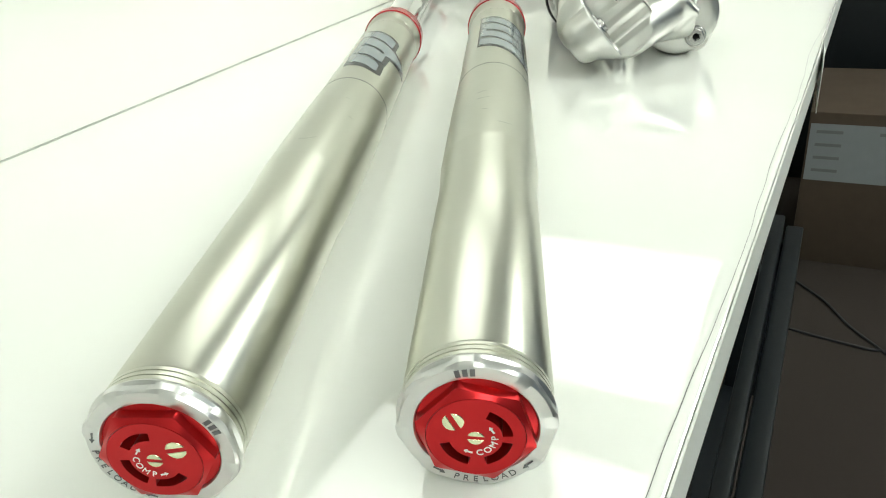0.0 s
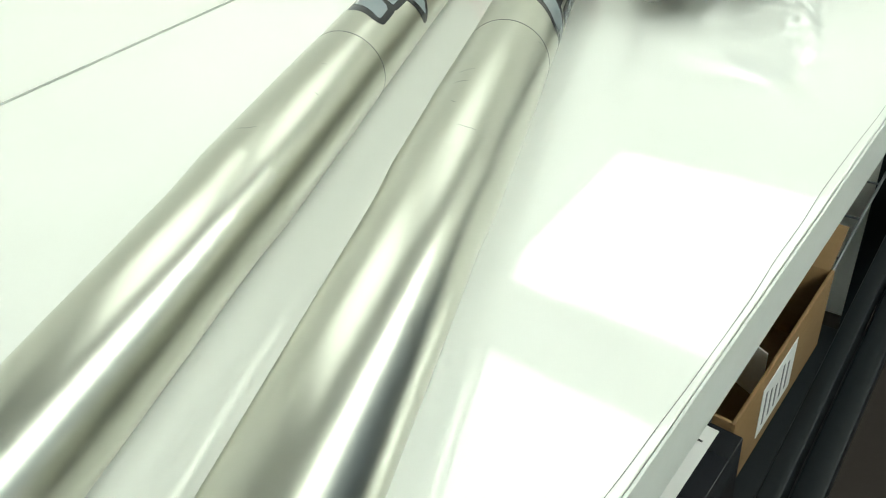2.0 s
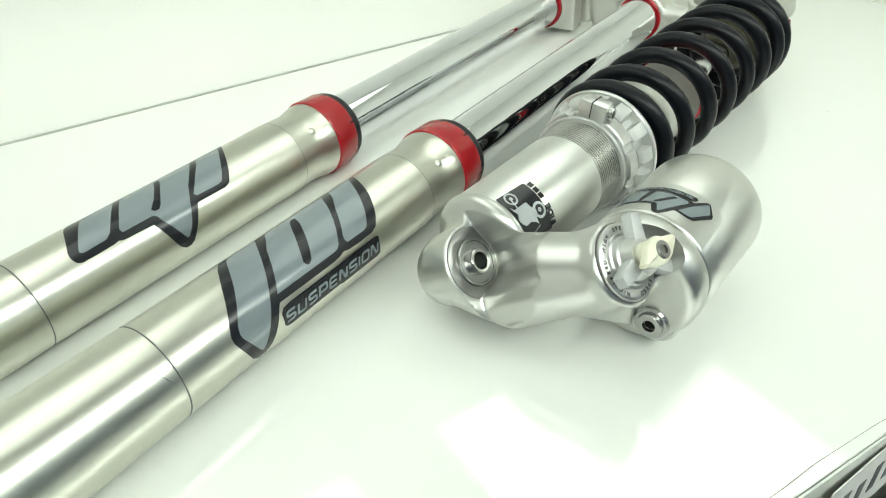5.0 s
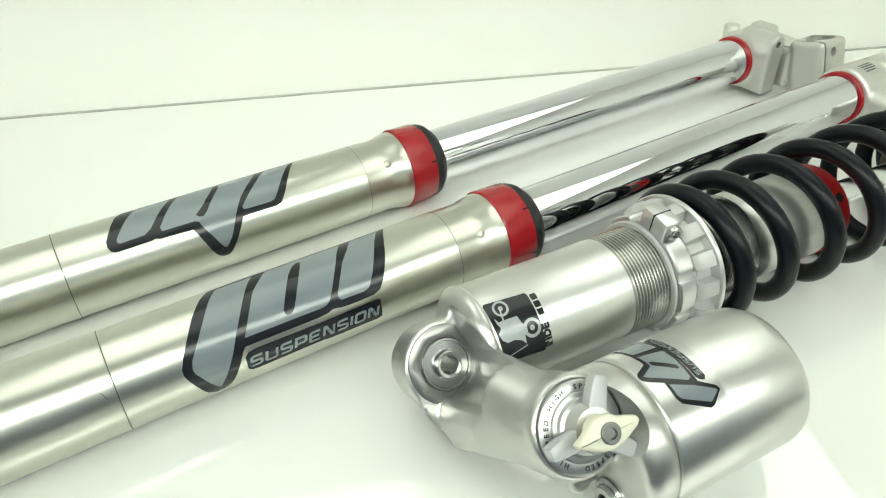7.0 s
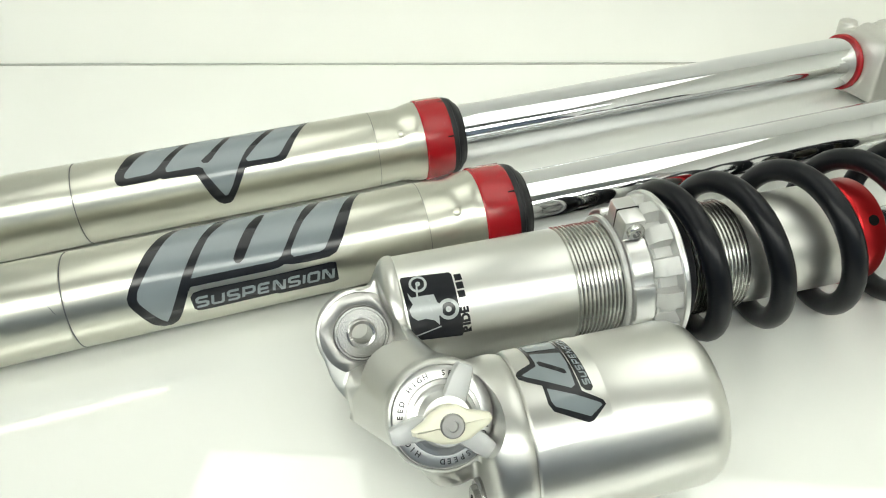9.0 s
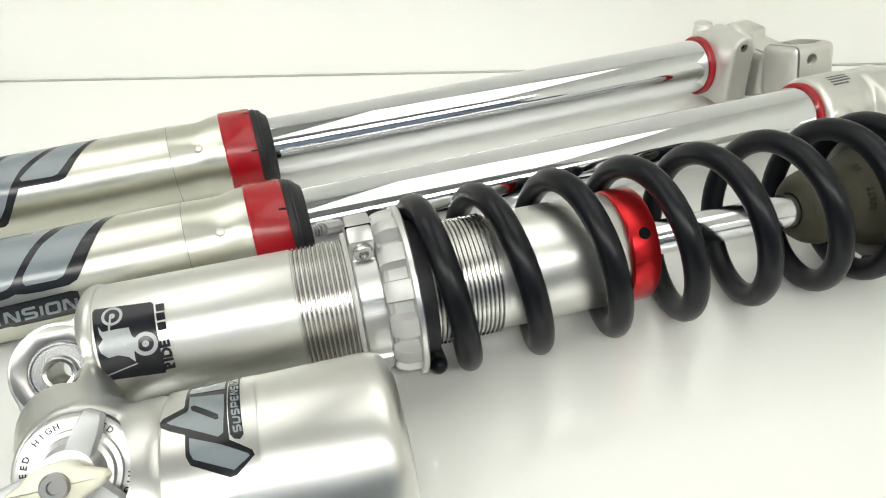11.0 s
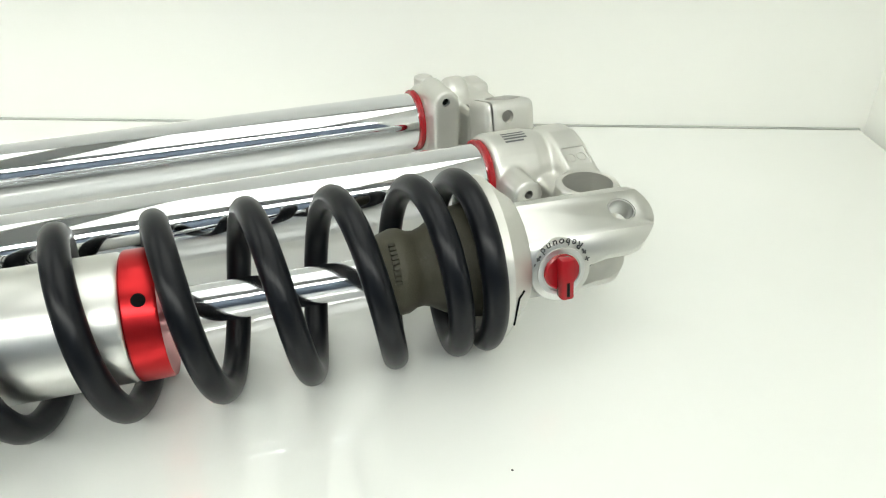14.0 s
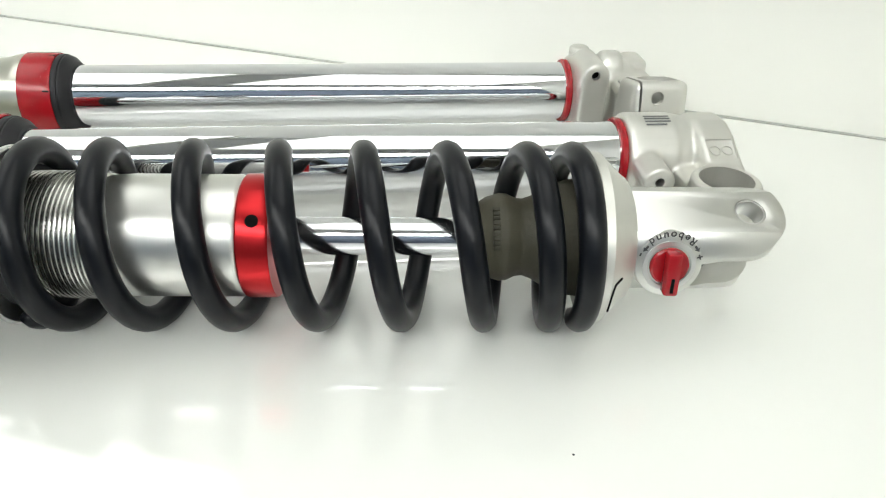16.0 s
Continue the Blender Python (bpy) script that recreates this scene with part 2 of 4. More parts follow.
def ceiling_lamp(x, y, z, w, d, mat, name, label, drop):
    t = thing(name, Matrix.Translation((x, y, z)), label, "lamp", "led panels")
    frame_bm = bmesh.new()
    for a in ((-w / 2 - 0.012, -w / 2, -d / 2 - 0.012, d / 2 + 0.012), (w / 2, w / 2 + 0.012, -d / 2 - 0.012, d / 2 + 0.012), (-w / 2, w / 2, -d / 2 - 0.012, -d / 2), (-w / 2, w / 2, d / 2, d / 2 + 0.012)):
        box(*a, 0, 0.02, 0.002, frame_bm)
    part("housing_frame", frame_bm, WALL, t)
    part("back_plate", box(-w / 2, w / 2, -d / 2, d / 2, 0.012, 0.02), WALL, t)
    part("diffuser", box(-w / 2, w / 2, -d / 2, d / 2, 0.002, 0.008), mat, t, "glowing white diffuser")
    if drop:
        for sx in (-1, 1):
            part("hanging_rod", tube([(sx * w * 0.4, 0, 0.02), (sx * w * 0.4, 0, drop)], 0.003), STEEL, t)
    return t


ceiling_lamp(0.305, 1.02, 1.42, 0.40, 0.42, LED, "bench_lamp", "slim white led panel hanging over the bench", 1.18)
ceiling_lamp(0.305, 0.49, 1.42, 0.40, 0.36, LED, "bench_lamp", "slim white led panel hanging over the bench", 1.18)
for k in range(5):
    ceiling_lamp(2.1, -1.7 + 1.085 * k, 2.575, 0.55, 1.06, ROOM_LED, "ceiling_lamp", "bright white led ceiling panel", 0)

# ---- the bench ----
bench = thing("workbench", Matrix.Translation((0.3, 0.4, 0)), "white laminate workbench with a peeling front edge band", "table")


def front_edge(y):
    return 0.5975 + 0.0335 * y


outline = [(0.003, -1.2), (front_edge(-1.2), -1.2), (front_edge(1.39), 1.39), (0.003, 1.39)]
part("bench_top", extrude_outline(outline, TOP - 0.03, TOP, 0.0012), LAMINATE, bench, "glossy white laminate top", Matrix.Translation((-0.3, -0.4, 0)), 5.0)

tagged(new("trim", mesh_of(box(0.0, 0.0028, -1.2, 1.39, TOP - 0.01, TOP + 0.0008), "trim", material("grey_sealant", (0.42, 0.43, 0.40), 0.6))), "thin grey joint between bench and wall", "trim", kind="structure")

# the edge band: a thin strip that has come loose along its upper rim
band = bmesh.new()
rows_ = []
for i in range(160):
    y = -1.2 + 2.588 * i / 159
    lift = 0.0012 * max(0.0, noise.noise((y * 5.0, 3.1, 0.0))) + 0.0006 * max(0.0, noise.noise((y * 23.0, 1.0, 0.0)))
    x = front_edge(y)
    rows_.append([band.verts.new(c) for c in ((x + 0.0002 + lift, y, TOP + 0.0006), (x + 0.0014 + lift, y, TOP + 0.0006), (x + 0.0016, y, TOP - 0.012), (x + 0.0016, y, TOP - 0.0302), (x + 0.0002, y, TOP - 0.0302))])
for a, b in zip(rows_, rows_[1:]):
    for k in range(4):
        band.faces.new((a[k], a[k + 1], b[k + 1], b[k]))
part("edge_band", band, EDGE_BAND, bench, "pale edge band peeling off", Matrix.Translation((-0.3, -0.4, 0)))
hair = bmesh.new()
rows_ = []
for i in range(240):
    y = -0.6 + 1.985 * i / 239
    inset = 0.0020 + 0.0055 * max(0.0, noise.noise((y * 6.0, 7.3, 0.0)) + 0.25) + 0.0008 * noise.noise((y * 31.0, 2.0, 0.0))
    x = front_edge(y) - inset
    rows_.append([hair.verts.new((x - 0.00014, y, TOP + 0.0003)), hair.verts.new((x + 0.00014, y, TOP + 0.0003))])
for a, b in zip(rows_, rows_[1:]):
    hair.faces.new((a[0], a[1], b[1], b[0]))
part("glue_line", hair, INK_GREY, bench, "dark wavy crack along the edge", Matrix.Translation((-0.3, -0.4, 0)))
for y in (-1.15, 1.3):
    for x in (0.06, 0.55):
        part("leg", box(x - 0.02, x + 0.02, y - 0.02, y + 0.02, 0, TOP - 0.03, 0.002), BLACK_STEEL, bench, "", Matrix.Translation((-0.3, -0.4, 0)))


# ---- fork legs ----
FORK = [(0.0170, 0.0262), (0.0174, 0.0264), (0.178, 0.0266), (0.207, 0.0281), (0.306, 0.0282), (0.3535, 0.0276),
        (0.3537, 0.0273), (0.3545, 0.0273), (0.3547, 0.0275), (0.5555, 0.0274), (0.5557, 0.02725), (0.5562, 0.02725), (0.5564, 0.0272),
        (0.569, 0.0268), (0.573, 0.0264), (0.578, 0.0268), (0.584, 0.0286), (0.588, 0.0291), (0.594, 0.0291), (0.594, 0.022)]


def crease(me, places):
    """Hard edges round a turned tube at the given places along it."""
    for e in me.edges:
        y0, y1 = (me.vertices[i].co.y for i in e.vertices)
        if abs(y0 - y1) < 1e-6 and any(abs(y0 - y) < 1e-5 for y in places):
            e.use_edge_sharp = True
    return me


def arc_slots(ranges):
    """A disc face round y at y=0 with kidney-shaped recesses."""
    bm = bmesh.new()
    radii = [0.0, 0.0045, 0.0088, 0.0122, 0.0150, 0.0163]
    n = 120
    rings = [[bm.verts.new((0, 0, 0))]] + [[bm.verts.new((r * math.cos(2 * math.pi * i / n), 0, r * math.sin(2 * math.pi * i / n))) for i in range(n)] for r in radii[1:]]
    hollow = []
    for k in range(len(rings) - 1):
        for i in range(n):
            j = (i + 1) % n
            if k == 0:
                bm.faces.new((rings[0][0], rings[1][i], rings[1][j]))
            else:
                f = bm.faces.new((rings[k][i], rings[k + 1][i], rings[k + 1][j], rings[k][j]))
                if k == 2 and any(a <= i * 3 < b for a, b in ranges):
                    hollow.append(f)
    up = bmesh.ops.extrude_face_region(bm, geom=hollow)
    bmesh.ops.translate(bm, vec=(0, 0.010, 0), verts=[v for v in up["geom"] if isinstance(v, bmesh.types.BMVert)])
    bmesh.ops.delete(bm, geom=hollow, context="FACES")
    rim = bmesh.ops.extrude_edge_only(bm, edges=[e for e in bm.edges if e.is_boundary and all(abs(v.co.length - 0.0163) < 1e-5 for v in e.verts)])
    bmesh.ops.translate(bm, vec=(0, 0.003, 0), verts=[v for v in rim["geom"] if isinstance(v, bmesh.types.BMVert)])
    return bm


def slotted_screw(r, depth, turn):
    bm = lathe([(0.0012, 0), (0.0012, r), (depth, r)], 32)
    for side in (1, -1):
        pts = [(r * math.cos(radians(a)), side * r * math.sin(radians(a))) for a in range(14, 167, 8)]
        extrude_outline(pts, 0, 0.0013, 0.0002, Matrix.Rotation(radians(turn), 4, "Y") @ Matrix.Rotation(math.pi / 2, 4, "X") @ Matrix.Translation((0, 0, -0.0013)), bm, 1)
    return bm


def fork_leg(m, label, screw_turn, ring_turn, mirrored):
    t = thing("fork_leg", m, label, "fork leg", "pair of fork legs")
    part("outer_tube", crease(mesh_of(lathe(FORK, 128), "outer_tube", ALU), (0.207, 0.306)), None, t, "champagne satin anodised tube")
    part("joint_line", lathe([(0.35385, 0.0270), (0.35385, 0.02768), (0.35435, 0.02768), (0.35435, 0.0270)], 96), INK_GREY, t, "fine dark joint line")
    part("joint_line", lathe([(0.55580, 0.0268), (0.55580, 0.02735), (0.55605, 0.02735), (0.55605, 0.0268)], 96), INK_GREY, t, "fine dark joint line")
    # the threaded collar with three fine grooves
    prof = [(0.0100, 0.0255)]
    for k in range(3):
        y = 0.0102 + k * 0.0024
        prof += [(y, 0.0264), (y + 0.0017, 0.0264), (y + 0.0019, 0.0259), (y + 0.0023, 0.0259)]
    part("grooved_collar", lathe(prof + [(0.0174, 0.0262)], 128), ALU, t, "collar with fine turned grooves")

    def flats(a, y, r):
        if y > 0.0082 or r < 0.0255:
            return r
        f = (a + radians(ring_turn)) % (math.pi / 4) - math.pi / 8
        return min(r, 0.0259 / math.cos(f) * (1.0 if y > 0.003 else 0.995))

    part("cap_nut", lathe([(0.012, 0.0205), (0.0046, 0.0205), (0.0040, 0.0210), (0.0040, 0.0255), (0.0050, 0.0272), (0.0075, 0.0272), (0.0084, 0.0272), (0.0095, 0.0267), (0.0101, 0.0264)], 192, shape=flats), MACHINED, t, "silver eight-sided cap nut")

    def hexagon(a, y, r):
        f = (a + radians(screw_turn)) % (math.pi / 3) - math.pi / 6
        return min(0.0204, 0.0178 / math.cos(f)) if r > 0.019 and y < 0.0045 else r

    adj = part("preload_adjuster", lathe([(0.0125, 0.0207), (0.0052, 0.0207), (0.0050, 0.0203), (0.0044, 0.0200), (0.0008, 0.0200), (-0.0004, 0.0165), (0.0010, 0.0164)], 144, shape=hexagon), RED_ANO, t, "red anodised hexagon adjuster")
    turn = Matrix.Rotation(radians(-screw_turn), 4, "Y")
    part("adjuster_face", arc_slots([(55, 118), (148, 212), (228, 290)]), RED_ANO, adj, "red disc with three kidney slots", Matrix.Translation((0, -0.0005, 0)) @ turn)
    part("bleed_screw", slotted_screw(0.0036, 0.004, 20), BRASS, adj, "pale yellow slotted screw", turn @ Matrix.Translation((0.0098, -0.0008, 0)))
    part("compression_screw", slotted_screw(0.0028, 0.004, 8), BRASS, adj, "pale yellow slotted screw", Matrix.Translation((0, -0.0008, 0)))
    part("adjuster_lettering", ring_text("COMP", 0.0034, 0.0064, screw_turn + 180 + 5, 27, facing=-1), INK_WHITE, adj, "white printed word", Matrix.Translation((0, -0.0007, 0)))
    marks = bmesh.new()
    for off, sgn in ((75, 1), (-68, 1)):
        a = radians(screw_turn + 180 + off)
        mm = Matrix.Translation((0.0064 * math.cos(a), 0, 0.0064 * math.sin(a))) @ Matrix.Rotation(-a, 4, "Y")
        box(-0.0003, 0.0003, -0.0001, 0.0001, -0.0012, 0.0012, 0, marks, mm)
        extrude_outline([(-0.0008, 0.0007), (0.0008, 0.0007), (0, 0.0019)], -0.0001, 0.0001, 0, mm @ Matrix.Rotation(math.pi / 2, 4, "X") @ Matrix.Rotation(0 if off > 0 else math.pi, 4, "Z"), marks)
    part("direction_arrows", marks, INK_WHITE, adj, "white arrows", Matrix.Translation((0, -0.0007, 0)))
    part("cap_lettering", ring_text("PRELOAD", 0.0037, 0.0234, ring_turn + 180, 8.2, facing=-1), INK_GREY, t, "dark printed word", Matrix.Translation((0, 0.0038, 0)))
    for off in (42, -42):
        a = radians(ring_turn + 180 + off)
        mm = Matrix.Translation((0, 0.0038, 0)) @ Matrix.Translation((0.0234 * math.cos(a), 0, 0.0234 * math.sin(a))) @ Matrix.Rotation(-a, 4, "Y")
        arrow = box(-0.0003, 0.0003, -0.0001, 0.0001, -0.0018, 0.0018, 0, None, mm)
        extrude_outline([(-0.0009, 0.0012), (0.0009, 0.0012), (0, 0.003)], -0.0001, 0.0001, 0, mm @ Matrix.Rotation(math.pi / 2, 4, "X") @ Matrix.Rotation(0 if off < 0 else math.pi, 4, "Z"), arrow)
        part("cap_arrow", arrow, INK_GREY, t, "dark printed arrow")
    # plain bars where a maker's mark stands
    for k in range(3):
        a = radians(ring_turn + 7 - 6 * k)
        mm = Matrix.Translation((0, 0.0038, 0)) @ Matrix.Translation((0.0234 * math.cos(a), 0, 0.0234 * math.sin(a))) @ Matrix.Rotation(math.pi / 2 - a, 4, "Y") @ Matrix.Shear("XZ", 4, (0.35, 0))
        part("cap_mark", box(-0.0008, 0.0008, -0.0001, 0.0001, -0.0014, 0.0014, 0, None, mm), INK_GREY, t, "dark printed bar")

    # the wiper end
    red = lathe([(0.5905, 0.0285), (0.5905, 0.0296), (0.5915, 0.0303), (0.6100, 0.0299), (0.6115, 0.0292), (0.6115, 0.026)], 96)
    part("dust_ring", red, RED, t, "glossy red dust ring")
    for a in (0, 60, 120, 180, 240, 300):
        part("ring_notch", box(-0.0006, 0.0006, 0.6070, 0.6112, 0.0292, 0.02998, 0.0002, m=Matrix.Rotation(radians(a + (63 if mirrored else 36)), 4, "Y")), DARK_HOLE, t, "dark notch in the dust ring")
    part("wiper_seal", lathe([(0.6112, 0.0205), (0.6112, 0.0285), (0.6135, 0.0289), (0.6150, 0.0287), (0.6155, 0.0279), (0.6165, 0.0281), (0.6185, 0.0272), (0.6200, 0.0252), (0.6225, 0.0232), (0.6230, 0.0213), (0.6200, 0.0205)], 96), RUBBER, t, "black rubber wiper seal")
    part("inner_tube", lathe([(0.55, 0.0), (0.55, 0.0211), (0.9705, 0.0211), (0.9705, 0.0)], 128), CHROME, t, "mirror-bright chromed tube")
    part("lower_seal", lathe([(0.9690, 0.0212), (0.9690, 0.0226), (0.9698, 0.0234), (0.9725, 0.0234), (0.9735, 0.0226), (0.9735, 0.0200)], 96), RED, t, "thin red seal ring")
    for a in (-50, 45, 140, 230):
        bumps = lathe([(-0.0006, 0.0034), (0.0002, 0.0028), (0.0009, 0.0016), (0.0011, 0.0)], 20, None, Matrix.Rotation(radians(a), 4, "Y") @ Matrix.Translation((0, 0.5745, 0.0263)) @ Matrix.Rotation(math.pi / 2, 4, "X"))
        part("dimple", bumps, ALU, t)
    return t


LETTERS = {"S": [[(1, 1), (0.15, 1), (0, 0.9), (0, 0.62), (0.15, 0.52), (0.85, 0.48), (1, 0.38), (1, 0.1), (0.85, 0), (0, 0)]],
           "U": [[(0, 1), (0, 0.12), (0.15, 0), (0.85, 0), (1, 0.12), (1, 1)]],
           "P": [[(0, 0), (0, 1), (0.85, 1), (1, 0.88), (1, 0.5), (0.85, 0.38), (0.12, 0.38)]],
           "E": [[(1, 1), (0.12, 1), (0, 0.9), (0, 0.1), (0.12, 0), (1, 0)], [(0.1, 0.5), (0.9, 0.5)]],
           "N": [[(0, 0), (0, 0.98), (0.18, 1), (0.82, 0), (1, 0.02), (1, 1)]],
           "I": [[(0, 0), (0, 1)]],
           "O": [[(0.5, 1), (0.12, 1), (0, 0.88), (0, 0.12), (0.12, 0), (0.88, 0), (1, 0.12), (1, 0.88), (0.88, 1), (0.48, 1)]]}


def square_letters(word, high, wide, gap, pen, lean=0.2):
    """Squared bold capitals drawn with a flat pen, in the plane, centred on the origin."""
    bm = bmesh.new()
    x0 = 0.0
    for ch in word:
        w = wide if ch != "I" else 0.0
        for line in LETTERS[ch]:
            pts = [Vector((x0 + x * w, (y - 0.5) * high)) for x, y in line]
            left, right = [], []
            for i, p in enumerate(pts):
                d0 = (p - pts[i - 1]).normalized() if i else (pts[1] - p).normalized()
                d1 = (pts[i + 1] - p).normalized() if i + 1 < len(pts) else d0
                d = (d0 + d1).normalized()
                k = pen / 2 / max(0.55, d.dot(d1))
                n_ = Vector((-d.y, d.x)) * k
                left.append(bm.verts.new((p.x + n_.x, p.y + n_.y, 0)))
                right.append(bm.verts.new((p.x - n_.x, p.y - n_.y, 0)))
            for i in range(len(pts) - 1):
                bm.faces.new((left[i], right[i], right[i + 1], left[i + 1]))
        x0 += w + gap
    mid = (x0 - gap) / 2
    for v in bm.verts:
        v.co = (v.co.x - mid + lean * v.co.y, v.co.y, 0)
    return bm


def decal(owner, shapes, r, mat, name, label, grow, m=None):
    for pts in shapes:
        bm = wrap(flat_shape(pts), r + grow)
        if m is not None:
            bmesh.ops.transform(bm, matrix=m, verts=bm.verts)
        part(name, bm, mat, owner, label)


def decals_near(t):
    r, top = 0.0276, -22
    outline = [(0.5225, top - 4), (0.5172, -4), (0.5106, 27), (0.5044, 51), (0.5000, 63), (0.4953, 67), (0.4826, 67.5), (0.4745, 66.5), (0.4702, 64.5), (0.4665, 67), (0.4600, 68), (0.4186, 67.5),
               (0.4168, 72), (0.4097, 102), (0.4068, 112), (0.4030, 119), (0.3985, 119), (0.3940, 111), (0.3870, 82), (0.3853, 74), (0.3852, 66), (0.3878, 54), (0.3984, 17), (0.4070, -10), (0.4130, -26), (0.4175, top - 4)]
    leg = [(0.4185, top), (0.4380, top), (0.4339, -9), (0.4291, 7), (0.4159, 52), (0.4039, 99), (0.4012, 109), (0.3990, 104), (0.3908, 75), (0.3902, 69), (0.3915, 60), (0.4034, 24), (0.4110, -2), (0.4160, -18)]
    middle = [(0.4455, top), (0.4399, -6), (0.4331, 10), (0.4238, 43), (0.4197, 58), (0.4640, 58.5), (0.4672, 57.5), (0.4695, 54), (0.4736, 41), (0.4829, 10), (0.4863, -3), (0.4920, top)]
    third = [(0.4985, top), (0.4931, -3), (0.4854, 16), (0.4756, 48), (0.4748, 54), (0.4760, 58), (0.4905, 58.5), (0.4940, 56), (0.4993, 40), (0.5112, -3), (0.5170, top)]
    slit = [(0.4650, -12), (0.4626, 1), (0.4527, 37), (0.4490, 49), (0.4465, 52), (0.4445, 51), (0.4437, 46), (0.4466, 34), (0.4548, 5), (0.4595, -8), (0.4625, -13)]
    plate = [(0.4190, 75), (0.4240, 73.5), (0.4600, 74.5), (0.4955, 73.5), (0.4985, 75), (0.4985, 101), (0.4955, 103.5), (0.4640, 103), (0.4620, 101), (0.4230, 102), (0.4190, 101), (0.4172, 97), (0.4168, 80)]
    decal(t, [outline], r, DECAL_BLACK, "decal_outline", "black decal outline", 0.0)
    decal(t, [leg, middle, third], r, DECAL_GREY, "decal_fill", "blue-grey slanted decal bars", 0.00015)
    decal(t, [slit], r, DECAL_BLACK, "decal_slit", "black slit in the decal", 0.0003)
    decal(t, [plate], r, DECAL_BLACK, "decal_plate", "black plate of the decal", 0.00008)
    words = square_letters("SUSPENSION", 0.0058, 0.0058, 0.0027, 0.0016)
    for v in words.verts:
        v.co = (0.4577 + v.co.x, 88.7 - v.co.y / r * 57.3, 0)
    part("decal_lettering", wrap(words, r + 0.0003), DECAL_GREY, t, "blue-grey lettering")


def decals_far(t):
    r, top = 0.0276, -19
    outline = [(0.3965, top - 4), (0.3920, -10), (0.3852, 18), (0.3820, 30), (0.3814, 38), (0.3825, 45), (0.3852, 48), (0.3934, 48), (0.4062, 47.5), (0.4090, 46), (0.4116, 48.5), (0.4321, 50.5), (0.4335, 57), (0.4392, 86),
               (0.4421, 96), (0.4455, 101), (0.4490, 101), (0.4518, 97), (0.4573, 79), (0.4644, 54), (0.4679, 53.5), (0.4876, 54), (0.4919, 51), (0.4968, 38), (0.5065, 6), (0.5150, top - 4)]
    first = [(0.4055, top), (0.4000, -3), (0.3882, 31), (0.3874, 36), (0.3890, 38.5), (0.4040, 37.5), (0.4084, 32), (0.4218, -2), (0.4280, top)]
    middle = [(0.4330, top), (0.4258, 1), (0.4138, 34), (0.4142, 39.5), (0.4348, 40), (0.4372, 43), (0.4380, 50), (0.4474, 87), (0.4492, 87), (0.4536, 75), (0.4608, 47), (0.4670, 28), (0.4784, 3), (0.4868, top)]
    third = [(0.4920, top), (0.4836, 4), (0.4731, 26), (0.4659, 41), (0.4670, 45), (0.4845, 46), (0.4880, 44), (0.4919, 35), (0.5026, 5), (0.5108, top)]
    slit = [(0.4545, -10), (0.4512, 2), (0.4438, 20), (0.4370, 32), (0.4383, 36), (0.4413, 36.5), (0.4441, 32), (0.4555, 2), (0.4590, -10), (0.4570, -13)]
    decal(t, [outline], r, DECAL_BLACK, "decal_outline", "black decal outline", 0.0)
    decal(t, [first, middle, third], r, DECAL_GREY, "decal_fill", "blue-grey slanted decal bars", 0.00015)
    decal(t, [slit], r, DECAL_BLACK, "decal_slit", "black slit in the decal", 0.0003)


def in_dir(centre, normal, spin=0.0):
    """A pose at centre whose own z axis is the normal."""
    q = Vector(normal).to_track_quat("Z", "Y")
    return Matrix.Translation(centre) @ q.to_matrix().to_4x4() @ Matrix.Rotation(radians(spin), 4, "Z")


def turned(profile, m, n=48):
    """A turned form round the pose's z axis; profile: (height, r)."""
    return lathe(profile, n, m=m @ Matrix.Rotation(math.pi / 2, 4, "X"))


def rounded_cyl(r, y0, y1, b=0.002, m=None, n=40):
    return lathe([(y0, 0), (y0, r - b), (y0 + b * 0.3, r - b * 0.3), (y0 + b, r), (y1 - b, r), (y1 - b * 0.3, r - b * 0.3), (y1, r - b), (y1, 0)], n, m=m)


def upright(x, y, z0, z1, r, n=40):
    """An upright round bar."""
    return lathe([(z0, 0), (z0, r), (z1, r), (z1, 0)], n, m=Matrix.Translation((x, y, 0)) @ Matrix.Rotation(math.pi / 2, 4, "X"))


def across(x0, x1, y, z, r, n=36):
    """A round bar along x."""
    return lathe([(x0, 0), (x0, r), (x1, r), (x1, 0)], n, m=Matrix.Translation((0, y, z)) @ Matrix.Rotation(-math.pi / 2, 4, "Z"))


def web(pts, y0, y1, bevel=0.003):
    """A plate with the outline (x, z) between two places along the leg."""
    return extrude_outline([(x, z) for x, z in pts], 0, y1 - y0, bevel, Matrix.Translation((0, y1, 0)) @ Matrix.Rotation(math.pi / 2, 4, "X"))


